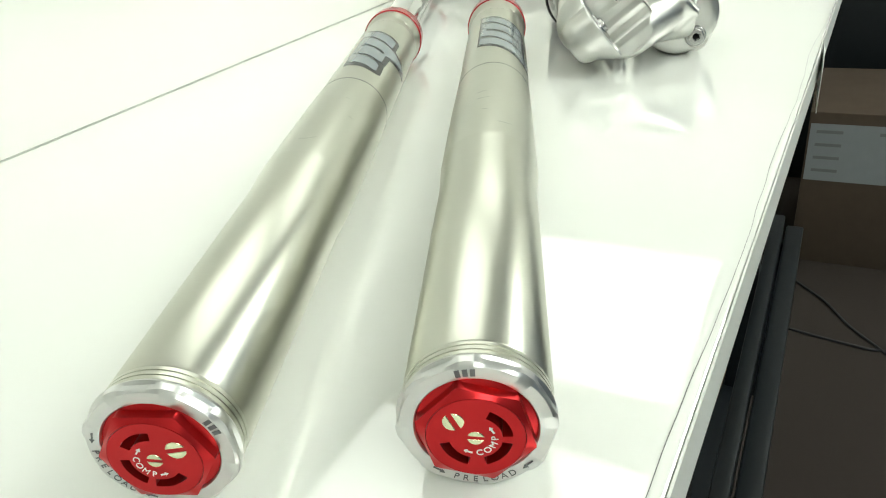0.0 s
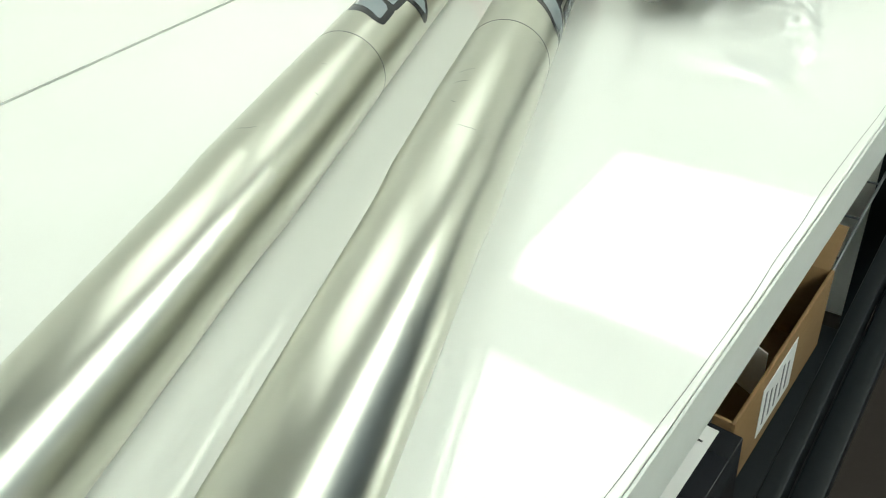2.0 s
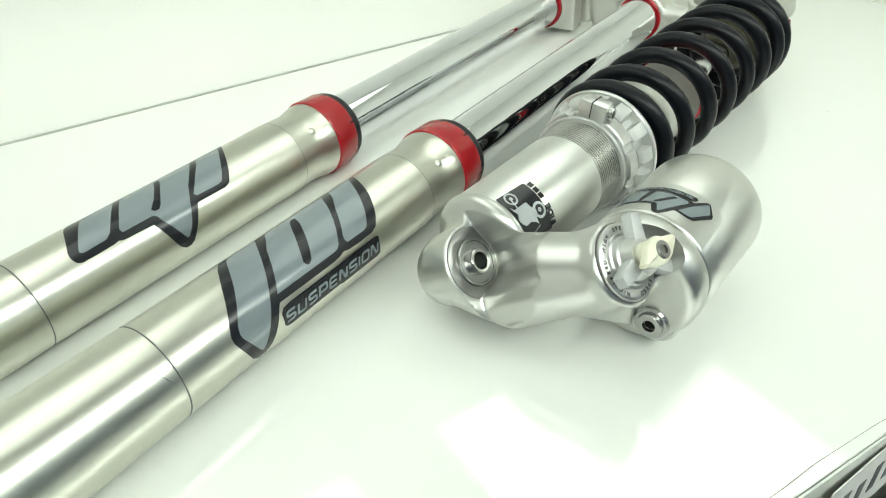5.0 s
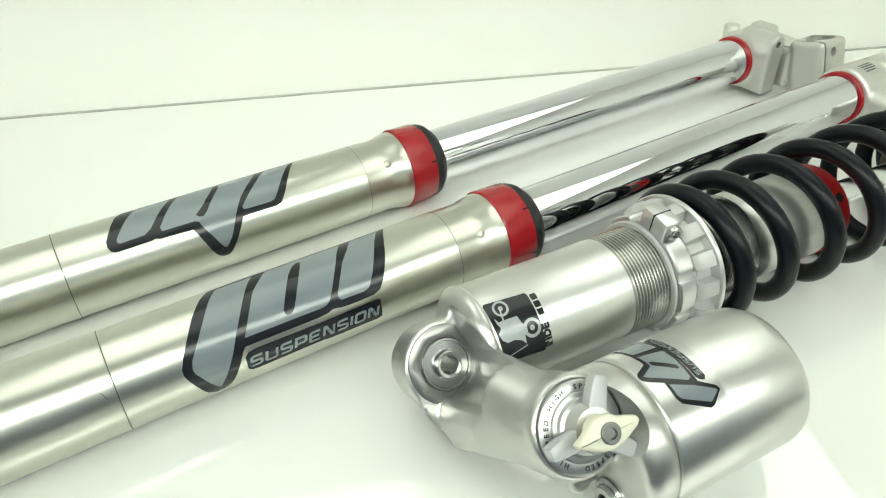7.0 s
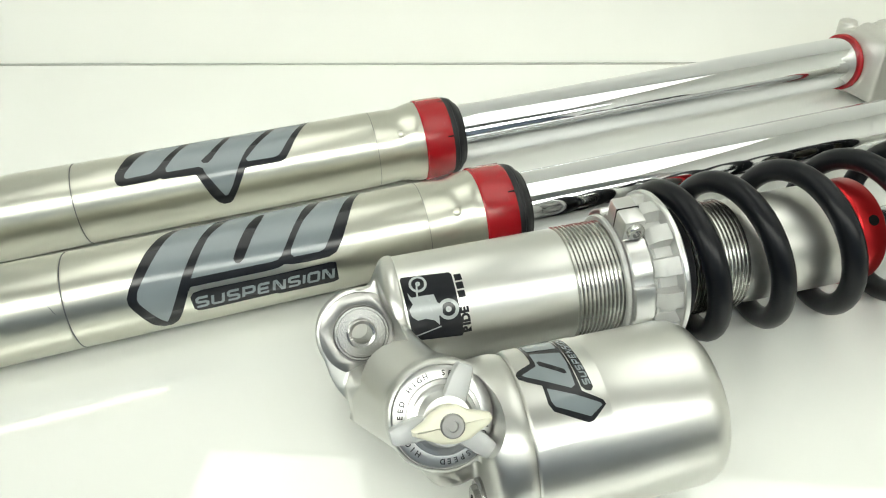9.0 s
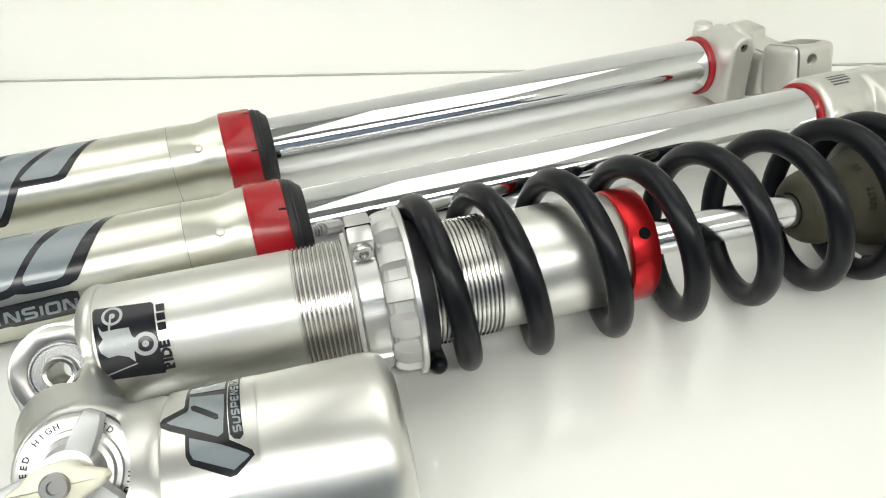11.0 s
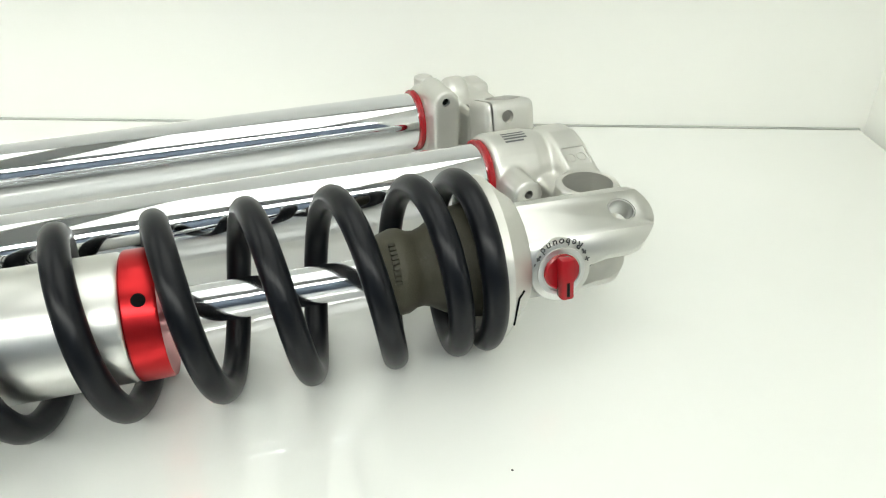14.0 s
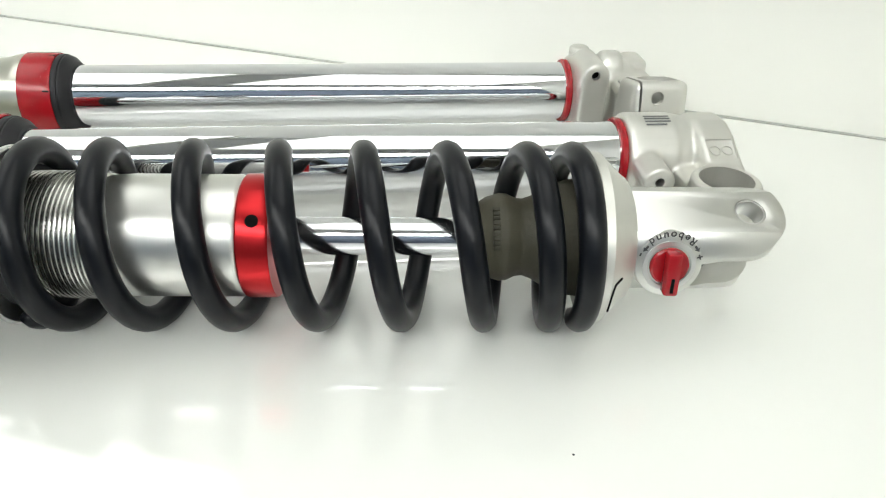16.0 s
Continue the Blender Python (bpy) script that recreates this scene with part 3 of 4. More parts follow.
def near_lug(t):
    solids = [rounded_cyl(0.0264, 0.9735, 1.006, 0.003),
              lathe([(1.000, 0), (1.000, 0.0262), (1.010, 0.0250), (1.020, 0.0215), (1.027, 0.016), (1.027, 0)], 40),
              upright(0.057, 1.018, -0.0260, 0.0120, 0.0195),
              web([(-0.016, -0.020), (0.055, -0.022), (0.055, 0.006), (0.038, 0.012), (0.020, 0.0215), (0.006, 0.0255), (-0.010, 0.024), (-0.018, 0.018)], 1.0145, 1.0375, 0.003),
              box(0.0, 0.055, 1.000, 1.036, -0.022, 0.004, 0.004),
              across(0.010, 0.047, 0.984, 0.004, 0.0095),
              box(0.010, 0.040, 0.978, 0.990, -0.020, 0.004, 0.003)]
    cutters = [upright(0.057, 1.018, -0.05, 0.06, 0.0152), across(0.036, 0.06, 0.984, 0.005, 0.0028),
               box(-0.0085, 0.0085, -0.0070, 0.0075, -0.0012, 0.01, 0.001, m=in_dir((0.0290, 1.0260, 0.0168), (0.466, 0, 0.885)))]
    lug = part("axle_lug", cast(solids, cutters, CAST, "axle_lug", 0.0011, 7), None, t, "matt silver cast axle lug")
    for k in range(4):
        a = 2 + 6 * k
        bm = wrap(flat_shape([(0.9850, a), (1.0010 - (0.003 if k == 3 else 0), a), (1.0010 - (0.003 if k == 3 else 0), a + 3.2), (0.9850, a + 3.2)]), 0.02655)
        part("stamped_bar", bm, INK_GREY, lug, "dark stamped bar of writing")
    for y in (1.0225, 1.0300):
        ring = turned([(0.0, 0.0026), (0.0005, 0.0028), (0.0005, 0.0034), (0.0, 0.0036)], in_dir((0.0286, y, 0.0158), (0.466, 0, 0.885)), 28)
        part("cast_mark", ring, CAST, lug)
    part("threaded_hole", lathe([(0, 0), (0, 0.0029), (0.0004, 0.0029), (0.0004, 0)], 24, m=Matrix.Translation((0.0395, 0.984, 0.005)) @ Matrix.Rotation(-math.pi / 2, 4, "Z")), DARK_HOLE, lug, "dark threaded hole")


def far_lug(t):
    tongue = [(0.9845 + 0.0098 * math.cos(math.pi * i / 14), 0.0235 + 0.0098 * math.sin(math.pi * i / 14)) for i in range(15)] + [(0.9747, -0.024), (0.9943, -0.024)]
    tilt = Matrix.Rotation(radians(-14), 4, "Y")
    clamp = lambda bm: add_to(None, bm, Matrix.Translation((0.0597, 1.020, 0.010)) @ tilt @ Matrix.Translation((-0.0597, -1.020, -0.010)))
    solids = [rounded_cyl(0.0264, 0.9735, 1.004, 0.003),
              lathe([(1.000, 0), (1.000, 0.0275), (1.010, 0.0260), (1.020, 0.0220), (1.028, 0.016), (1.028, 0)], 40),
              extrude_outline([(y, z) for y, z in tongue], 0.0, 0.038, 0.002, Matrix(((0, 0, 1, 0), (1, 0, 0, 0), (0, 1, 0, 0), (0, 0, 0, 1)))),
              rounded_cyl(0.0135, 0.995, 1.012, 0.004, Matrix.Translation((0.004, 0, 0.0185))),
              box(0.000, 0.045, 1.000, 1.034, -0.022, 0.018, 0.005),
              clamp(box(0.040, 0.0767, 1.000, 1.0375, -0.022, 0.0300, 0.005)),
              upright(-0.018, 0.986, 0.0, 0.0285, 0.0075), box(-0.022, 0.004, 1.018, 1.034, 0.0, 0.024, 0.004)]
    cutters = [clamp(upright(0.0590, 1.0205, -0.05, 0.06, 0.0128)), across(0.032, 0.06, 0.9835, 0.0250, 0.0030), clamp(box(0.030, 0.09, 1.0035, 1.0048, -0.05, 0.06)),
               clamp(across(0.070, 0.09, 1.0155, 0.0190, 0.0044))]
    lug = part("axle_lug", cast(solids, cutters, CAST, "axle_lug", 0.0011, 6), None, t, "matt silver cast axle lug with pinch clamp")
    part("threaded_hole", lathe([(0, 0), (0, 0.0031), (0.0004, 0.0031), (0.0004, 0)], 24, m=Matrix.Translation((0.0335, 0.9835, 0.0250)) @ Matrix.Rotation(-math.pi / 2, 4, "Z")), DARK_HOLE, lug, "dark threaded hole")


near = fork_leg(axis_pose(0.5467, 0.1567, 0.9272, -0.4168, 0.0042), "long champagne aluminium fork leg with red cap lying on the bench", 133, 93, False)
decals_near(near)
near_lug(near)
far = fork_leg(axis_pose(0.4501, 0.1092, 0.9268, -0.4211, 0.0040), "long champagne aluminium fork leg lying beside the wall", 27, 24, True)
decals_far(far)
far_lug(far)


# ---- rear shock absorber ----
RES = 0.0845         # sideways distance of the reservoir's axis


def spring_bar():
    keys = [(-0.55, -0.0852), (0.0, -0.0850), (1.0, -0.0530), (2.0, -0.0129), (3.0, 0.0260), (4.0, 0.0650), (5.0, 0.1035), (6.0, 0.1420), (7.0, 0.1635), (7.55, 0.1670)]
    pts = []
    for i in range(0, 8 * 40 + 1):
        k = -0.55 + (7.55 + 0.55) * i / 320
        y = float(np.interp(k, [a for a, _ in keys], [b for _, b in keys]))
        pts.append((k, y))
    ys = np.convolve(np.pad([y for _, y in pts], 9, mode="edge"), np.ones(19) / 19, "valid")
    out = []
    for (k, _), y in zip(pts, ys):
        a = 2 * math.pi * k - radians(32)
        out.append((0.0393 * math.sin(a), float(y), 0.0393 * math.cos(a)))
    wire = [0.0060] * len(out)
    for k, f in enumerate((0.45, 0.72, 0.88, 0.96)):
        wire[k] = wire[-1 - k] = 0.0060 * f
    return tube(out, wire, 18)


def threads(y0, y1, pitch, r, depth):
    prof = [(y0, r - depth)]
    y = y0
    while y + pitch <= y1 + 1e-6:
        prof += [(y + 0.12 * pitch, r - depth), (y + 0.42 * pitch, r), (y + 0.62 * pitch, r), (y + 0.92 * pitch, r - depth)]
        y += pitch
    return lathe(prof + [(y1, r - depth)], 96)


shock = thing("shock_absorber", axis_pose(0.3557, 0.8887, 0.9445, -0.3319, 0.0120), "silver rear shock absorber with black coil spring lying on the bench", "shock absorber")
part("coil_spring", spring_bar(), BLACK_COAT, shock, "black powder-coated coil spring", angle=80)
part("body_tube", lathe([(-0.2305, 0.0), (-0.2305, 0.0292), (-0.2300, 0.0294), (-0.1445, 0.0294), (-0.1440, 0.0286), (-0.0500, 0.0286), (-0.0495, 0.0280), (-0.040, 0.0286), (0.0095, 0.0286), (0.0110, 0.0278), (0.0120, 0.0272), (0.0125, 0.0)], 128), ALU_RAW, shock, "satin silver body tube")
part("body_thread", threads(-0.1440, -0.0500, 0.0021, 0.0298, 0.0014), THREAD, shock, "fine silver thread")
stop = part("stop_ring", lathe([(0.0120, 0.0), (0.0120, 0.0284), (0.0128, 0.0290), (0.0250, 0.0290), (0.0262, 0.0284), (0.0262, 0.0)], 96), RED_ANO, shock, "red anodised end ring")
hole = lathe([(0, 0), (0, 0.0029), (0.0006, 0.0029), (0.0006, 0.0)], 24, m=Matrix.Rotation(radians(45), 4, "Y") @ Matrix.Translation((0, 0.0195, 0.0286)) @ Matrix.Rotation(math.pi / 2, 4, "X"))
part("ring_hole", hole, DARK_HOLE, stop, "dark round hole")
part("piston_rod", lathe([(0.02, 0), (0.02, 0.0090), (0.17, 0.0090), (0.17, 0)], 64), ROD_CHROME, shock, "mirror-bright chromed rod")

# bump stop
bump = part("bump_stop", lathe([(0.1165, 0.0095), (0.1165, 0.0125), (0.1185, 0.0160), (0.1225, 0.0188), (0.1290, 0.0208), (0.1325, 0.0205), (0.1365, 0.0186), (0.1400, 0.0182), (0.1440, 0.0196), (0.1500, 0.0232), (0.1600, 0.0272), (0.1700, 0.0285), (0.1700, 0.0095)], 72), FOAM, shock, "olive moulded rubber bump stop")
raised = bmesh.new()
for k, (y, a0, n) in enumerate(((0.1265, 20, 9), (0.1480, 5, 2), (0.1480, 45, 5))):
    for j in range(n):
        a = radians(a0 + j * 6.5)
        r = 0.0204 if k == 0 else 0.0222
        box(-0.0009, 0.0009, y - 0.0016, y + 0.0016, r - 0.001, r + 0.0006, 0.0002, raised, Matrix.Rotation(a, 4, "Y"))
part("moulded_marks", raised, FOAM_DARK, bump, "dark moulded marks")

# preload nut with its clamp collar
def scallops(a, y, r):
    if r < 0.035:
        return r
    f = (a * 14 / (2 * math.pi)) % 1.0
    k = min(1.0, max(0.0, (abs(f - 0.5) - 0.20) / 0.035))
    return r - (0.0060 if y > -0.104 else 0.0035) * (1 - k)


nut = part("preload_nut", lathe([(-0.1063, 0.0290), (-0.1063, 0.0356), (-0.1050, 0.0374), (-0.1030, 0.0386), (-0.1005, 0.0394), (-0.0946, 0.0396), (-0.0946, 0.0290)], 336, shape=scallops), NUT_GREY, shock, "scalloped light grey adjusting nut")
part("spring_washer", lathe([(-0.0946, 0.0290), (-0.0946, 0.0408), (-0.0940, 0.0414), (-0.0920, 0.0414), (-0.0912, 0.0405), (-0.0912, 0.0290)], 128), MACHINED, shock, "bright washer under the spring")
part("spring_seat", lathe([(-0.0912, 0.0290), (-0.0912, 0.0330), (-0.0840, 0.0326), (-0.0840, 0.0290)], 96), RUBBER, shock, "black spring seat")


def clamp_shape(a, y, r):
    if r < 0.032:
        return r
    f = (a * 9 / (2 * math.pi)) % 1.0
    k = min(1.0, max(0.0, (abs(f - 0.5) - 0.08) / 0.05))
    return r - 0.0016 * (1 - k)


collar = part("clamp_collar", lathe([(-0.1175, 0.0290), (-0.1175, 0.0345), (-0.1168, 0.0353), (-0.1072, 0.0353), (-0.1063, 0.0345), (-0.1063, 0.0290)], 216, shape=clamp_shape), MACHINED, shock, "silver split clamp collar")
part("lock_ring", lathe([(-0.1200, 0.0290), (-0.1200, 0.0320), (-0.1192, 0.0326), (-0.1180, 0.0326), (-0.1175, 0.0318), (-0.1175, 0.0290)], 96), NUT_GREY, shock, "thin grey lock ring")
ears = box(-0.0110, 0.0085, -0.1176, -0.1064, 0.0310, 0.0440, 0.0014)
part("clamp_gap", box(-0.0022, -0.0016, -0.1178, -0.1062, 0.0330, 0.0442, 0, m=Matrix.Rotation(radians(8), 4, "Y")), DARK_HOLE, collar, "dark gap of the clamp")
part("clamp_ear", ears, MACHINED, collar, "", Matrix.Rotation(radians(8), 4, "Y"))
bolt_at = Matrix.Rotation(radians(8), 4, "Y") @ Matrix.Translation((0.0086, -0.1119, 0.0385)) @ Matrix.Rotation(math.pi / 2, 4, "Y")
part("clamp_screw", turned([(-0.001, 0), (-0.001, 0.0044), (0.0022, 0.0044), (0.0028, 0.0039), (0.0028, 0.0023), (0.0008, 0.0021), (0.0008, 0)], bolt_at, 36), STEEL, collar, "socket head screw")

# spring perch and clevis
perch = part("spring_perch", lathe([(0.1690, 0.0), (0.1690, 0.0395), (0.1705, 0.0405), (0.1745, 0.0405), (0.1765, 0.0385), (0.1830, 0.0320), (0.1868, 0.0290), (0.1875, 0.0275), (0.1875, 0.0)], 128), CAST, shock, "pale grey spring perch")
hooked = tube([(0.0402 * math.sin(radians(a)), 0.1755 + 0.003 * k, (0.0402 - 0.0042 * k) * math.cos(radians(a))) for a, k in ((112, 0), (96, 0), (88, 0.2), (82, 1.0))], 0.0005, 6)
part("perch_split", hooked, DARK_HOLE, perch, "dark split line")


KNOB = in_dir((0.0241, 0.2035, 0.0010), (0.985, 0.0, 0.17), 0)
CLEV = Matrix.Rotation(radians(23), 4, "Y")


def end_corner(side, shorter=0.0, top=0.05):
    """What is milled away to round the clevis end in plan."""
    pts = [(0.0198 * math.sin(radians(a)), 0.2390 - shorter + 0.0185 * math.cos(radians(a))) for a in range(0, 91, 6)] + [(0.0200, 0.2280), (0.0226, 0.2140), (0.034, 0.2140), (0.034, 0.275), (0.0, 0.275)]
    return extrude_outline([(side * x, y) for x, y in pts], -0.05, top)


def milled(solid, cutters, mat, name, bevel=0.0005):
    """A solid cut by the cutters with crisp, slightly broken edges."""
    ob = new("tmp", mesh_of(solid, "tmp", mat))
    tools = []
    for c in cutters:
        tools.append(new("cut", mesh_of(c, "cut", mat)))
        b = ob.modifiers.new("bore", "BOOLEAN")
        b.operation, b.object, b.solver = "DIFFERENCE", tools[-1], "EXACT"
    bv = ob.modifiers.new("edge", "BEVEL")
    bv.width, bv.segments, bv.limit_method, bv.angle_limit = bevel, 2, "ANGLE", radians(30)
    out = evaluated(ob)
    for o in (ob, *tools):
        bpy.data.objects.remove(o)
    out.name = name
    for p in out.polygons:
        p.use_smooth = True
    out.set_sharp_from_angle(angle=radians(24))
    return out


right_side = [(0.0242 * math.sin(radians(a)), 0.0242 * math.cos(radians(a))) for a in range(28, 76, 4)] + [(0.0232, 0.0045), (0.0228, -0.0050), (0.0205, -0.0125), (0.0140, -0.0185)]
bar_section = right_side + [(-x, z) for x, z in reversed(right_side)]
clev_block = web(bar_section, 0.1850, 0.2650, 0)
clev_cut = [box(-0.06, 0.06, 0.2185, 0.30, -0.0085, 0.0105), end_corner(1, 0.006, 0.0), end_corner(-1, 0.006, 0.0), end_corner(1), end_corner(-1), upright(0.0, 0.2418, -0.05, 0.05, 0.0070)]
clevis = part("clevis", milled(clev_block, clev_cut, SATIN, "clevis"), None, shock, "silver machined clevis end", CLEV)
part("knob_boss", turned([(-0.006, 0.0), (-0.006, 0.0160), (0.0002, 0.0150), (0.0006, 0.0142), (0.0006, 0)], CLEV.inverted() @ KNOB, 56), SATIN, clevis, "round milled boss")
part("clevis_bush", turned([(0.0115, 0.0058), (0.0115, 0.00695), (0.0206, 0.00695), (0.0210, 0.0067), (0.0210, 0.0061), (0.0200, 0.0058), (0.0115, 0.0058)], Matrix.Translation((0, 0.2418, 0)), 48), MACHINED, clevis, "bright pivot bush")
knob = part("rebound_knob", turned([(-0.002, 0), (-0.002, 0.0088), (0.0018, 0.0088), (0.0024, 0.0080), (0.0024, 0.0)], KNOB, 48), RED, shock, "red plastic rebound knob")
part("knob_grip", box(-0.0032, 0.0032, -0.0085, 0.0118, 0.002, 0.0085, 0.0012, m=KNOB @ Matrix.Rotation(radians(180), 4, "Z")), RED, knob, "red raised grip")
part("grip_slot", box(-0.0008, 0.0008, 0.0030, 0.0100, 0.0080, 0.0088, 0.0002, m=KNOB @ Matrix.Rotation(radians(180), 4, "Z")), DARK_HOLE, knob, "dark slot")
part("knob_recess", turned([(-0.0005, 0.0098), (0.0012, 0.0099), (0.0012, 0.0120), (-0.0005, 0.0122)], CLEV.inverted() @ KNOB, 48), MACHINED, clevis, "turned recess")


def dial_text(words, size, r, mid, step, pose_m, parent, mat, name, label, facing=1):
    """Letters round a turned face."""
    bm = bmesh.new()
    for i, ch in enumerate(words):
        a = radians(mid - facing * (i - (len(words) - 1) / 2) * step)
        turn = a - math.pi / 2 if facing > 0 else a + math.pi / 2
        add_to(bm, text_mesh(ch, size, bold=0.00008), Matrix.Translation((r * math.cos(a), r * math.sin(a), 0)) @ Matrix.Rotation(turn, 4, "Z"))
    bmesh.ops.transform(bm, matrix=pose_m, verts=bm.verts)
    return part(name, bm, mat, parent, label)


for a, glyph in ((18, "+"), (158, "-")):
    dial_text(glyph, 0.0050, 0.0142, a, 10, CLEV.inverted() @ KNOB @ Matrix.Translation((0, 0, 0.0010)), clevis, INK, "direction_sign", "dark printed sign", -1)
for a, back in ((36, 180), (144, 0)):
    m_ = CLEV.inverted() @ KNOB @ Matrix.Rotation(radians(a), 4, "Z") @ Matrix.Translation((0.0142, 0, 0.0010)) @ Matrix.Rotation(radians(back), 4, "Z")
    part("direction_arrow", extrude_outline([(-0.0005, -0.0016), (0.0005, -0.0016), (0.0005, 0.0), (0.0013, 0.0), (0.0, 0.0018), (-0.0013, 0.0), (-0.0005, 0.0)], 0, 0.0001, 0, m_), INK, clevis, "dark printed arrow")
dial_text("Rebound", 0.0050, 0.0150, 90, 12.5, CLEV.inverted() @ KNOB @ Matrix.Translation((0, 0, 0.0010)), clevis, INK, "rebound_lettering", "dark printed word", -1)

# reservoir and head casting
res_body = lathe([(-0.1945, 0.0), (-0.1945, 0.0352), (-0.1940, 0.0358), (-0.1935, 0.0361), (-0.1225, 0.0361), (-0.1185, 0.0354), (-0.1152, 0.0336), (-0.1130, 0.0310), (-0.1120, 0.0280), (-0.1114, 0.020), (-0.1112, 0.0)], 128, m=Matrix.Translation((RES, 0, -0.0050)))
reservoir = part("reservoir", res_body, ALU_RAW, shock, "large satin silver reservoir")
DIAL_N = (0.76, 0.02, 0.64)
DIAL_C = Vector((RES + 0.0010, -0.2245, 0.0185))
EYE_N = (0.81, 0.06, 0.585)
eye = Vector((0.0030, -0.2500, -0.0040))
EYE_UP = Vector(EYE_N).normalized()
EYE_X = (Vector((0, 1, 0)) - EYE_UP * EYE_UP.y).normalized()
EYE_Y = EYE_UP.cross(EYE_X)
EYE_M = Matrix(((EYE_X.x, EYE_Y.x, EYE_UP.x, eye.x), (EYE_X.y, EYE_Y.y, EYE_UP.y, eye.y), (EYE_X.z, EYE_Y.z, EYE_UP.z, eye.z), (0, 0, 0, 1)))
EYE_CUP = turned([(-0.026, 0), (-0.026, 0.012), (-0.022, 0.0185), (-0.013, 0.0218), (0.0085, 0.0225), (0.0100, 0.0212), (0.0100, 0)], EYE_M, 40)
DIAL_CUP = turned([(-0.034, 0), (-0.034, 0.019), (-0.028, 0.0235), (-0.002, 0.0232), (-0.001, 0.0225), (-0.001, 0)], in_dir(DIAL_C, DIAL_N), 40)


def skin(bosses):
    """The smooth skin stretched over turned bosses, given as (pose, profile)."""
    bm = bmesh.new()
    for m, profile in bosses:
        add_to(bm, turned(profile, m, 40))
    bmesh.ops.delete(bm, geom=bm.edges[:], context="EDGES_FACES")
    hull = bmesh.ops.convex_hull(bm, input=bm.verts[:])
    bmesh.ops.delete(bm, geom=[v for v in hull["geom_interior"] if isinstance(v, bmesh.types.BMVert)], context="VERTS")
    return bm


ELBOW = in_dir(DIAL_C + Vector((-0.042, -0.0250, -0.0205)), (0.70, -0.10, 0.70))
NECK = skin([(Matrix.Translation((0, -0.0020, 0)) @ EYE_M, [(-0.024, 0), (-0.024, 0.010), (-0.018, 0.0165), (-0.008, 0.0188), (0.0060, 0.0185), (0.0088, 0.0160), (0.0088, 0)]),
             (ELBOW, [(0.0190 * math.sin(radians(a)) - 0.013, 0.0190 * math.cos(radians(a))) for a in range(-90, 91, 15)]),
             (in_dir(DIAL_C + Vector((0, -0.0030, 0)), DIAL_N), [(-0.034, 0), (-0.034, 0.012), (-0.026, 0.0180), (-0.008, 0.0198), (-0.004, 0.0185), (-0.004, 0)])])
head_solids = [lathe([(-0.2500, 0), (-0.2500, 0.0110), (-0.2420, 0.0170), (-0.2385, 0.0225), (-0.2350, 0.0285), (-0.2325, 0.0305), (-0.2275, 0.0305), (-0.2275, 0)], 48),
               EYE_CUP, NECK, DIAL_CUP,
               tube([(0.0, -0.2395, 0.0), (0.020, -0.2400, -0.005), (0.042, -0.236, -0.008), (RES, -0.214, 0.0)], [0.022, 0.0172, 0.0150, 0.024], 24),
               rounded_cyl(0.0363, -0.2120, -0.1915, 0.006, Matrix.Translation((RES, 0, -0.0050)))]
recess = [(0.0117, 0.0240), (0.0122, 0.0170), (0.0140, 0.0090), (0.0162, 0.0030), (0.0162, -0.0040), (0.0135, -0.0100), (0.0085, -0.0138), (0.0020, -0.0152), (-0.0050, -0.0162), (-0.0090, -0.0182), (-0.0120, -0.0240), (-0.0120, -0.0360), (-0.0400, -0.0360), (-0.0400, 0.0360), (0.0118, 0.0360)]
head_soft = [extrude_outline(recess, 0.0076, 0.05, 0, EYE_M)]
head_cut = [turned([(-0.03, 0), (-0.03, 0.0138), (0.03, 0.0138), (0.03, 0)], EYE_M, 40),
            turned([(-0.0035, 0), (-0.0035, 0.0210), (0.03, 0.0210), (0.03, 0)], in_dir(DIAL_C, DIAL_N), 48)]
head = part("head_casting", cast(head_solids, head_cut, SATIN, "head_casting", 0.0009, 40, head_soft, 2), None, shock, "smooth silver head casting")
bearing = part("pivot_bearing", turned([(-0.012, 0.0048), (-0.012, 0.0137), (0.0085, 0.0137), (0.0095, 0.0131), (0.0095, 0.0122), (0.0088, 0.0118), (0.0088, 0.0075), (0.0120, 0.0070), (0.0124, 0.0064), (0.0120, 0.0050), (-0.012, 0.0048)], EYE_M, 64), STEEL, shock, "worn steel pivot bearing")

face_outline = [(0.0110, 0.0176)] + [(0.0205 * math.cos(radians(a)), 0.0205 * math.sin(radians(a))) for a in range(64, 243, 6)] + [(-0.0085, -0.0172), (-0.0050, -0.0158), (0.0020, -0.0148), (0.0082, -0.0134), (0.0130, -0.0098), (0.0157, -0.0040), (0.0157, 0.0030), (0.0136, 0.0090)]
face_bore = turned([(-0.01, 0), (-0.01, 0.0139), (0.02, 0.0139), (0.02, 0)], Matrix.Identity(4), 64)
part("eye_face", milled(extrude_outline(face_outline, 0.0055, 0.0083), [face_bore], FACED, "eye_face", 0.0003), None, head, "darker machined face round the bearing", EYE_M)

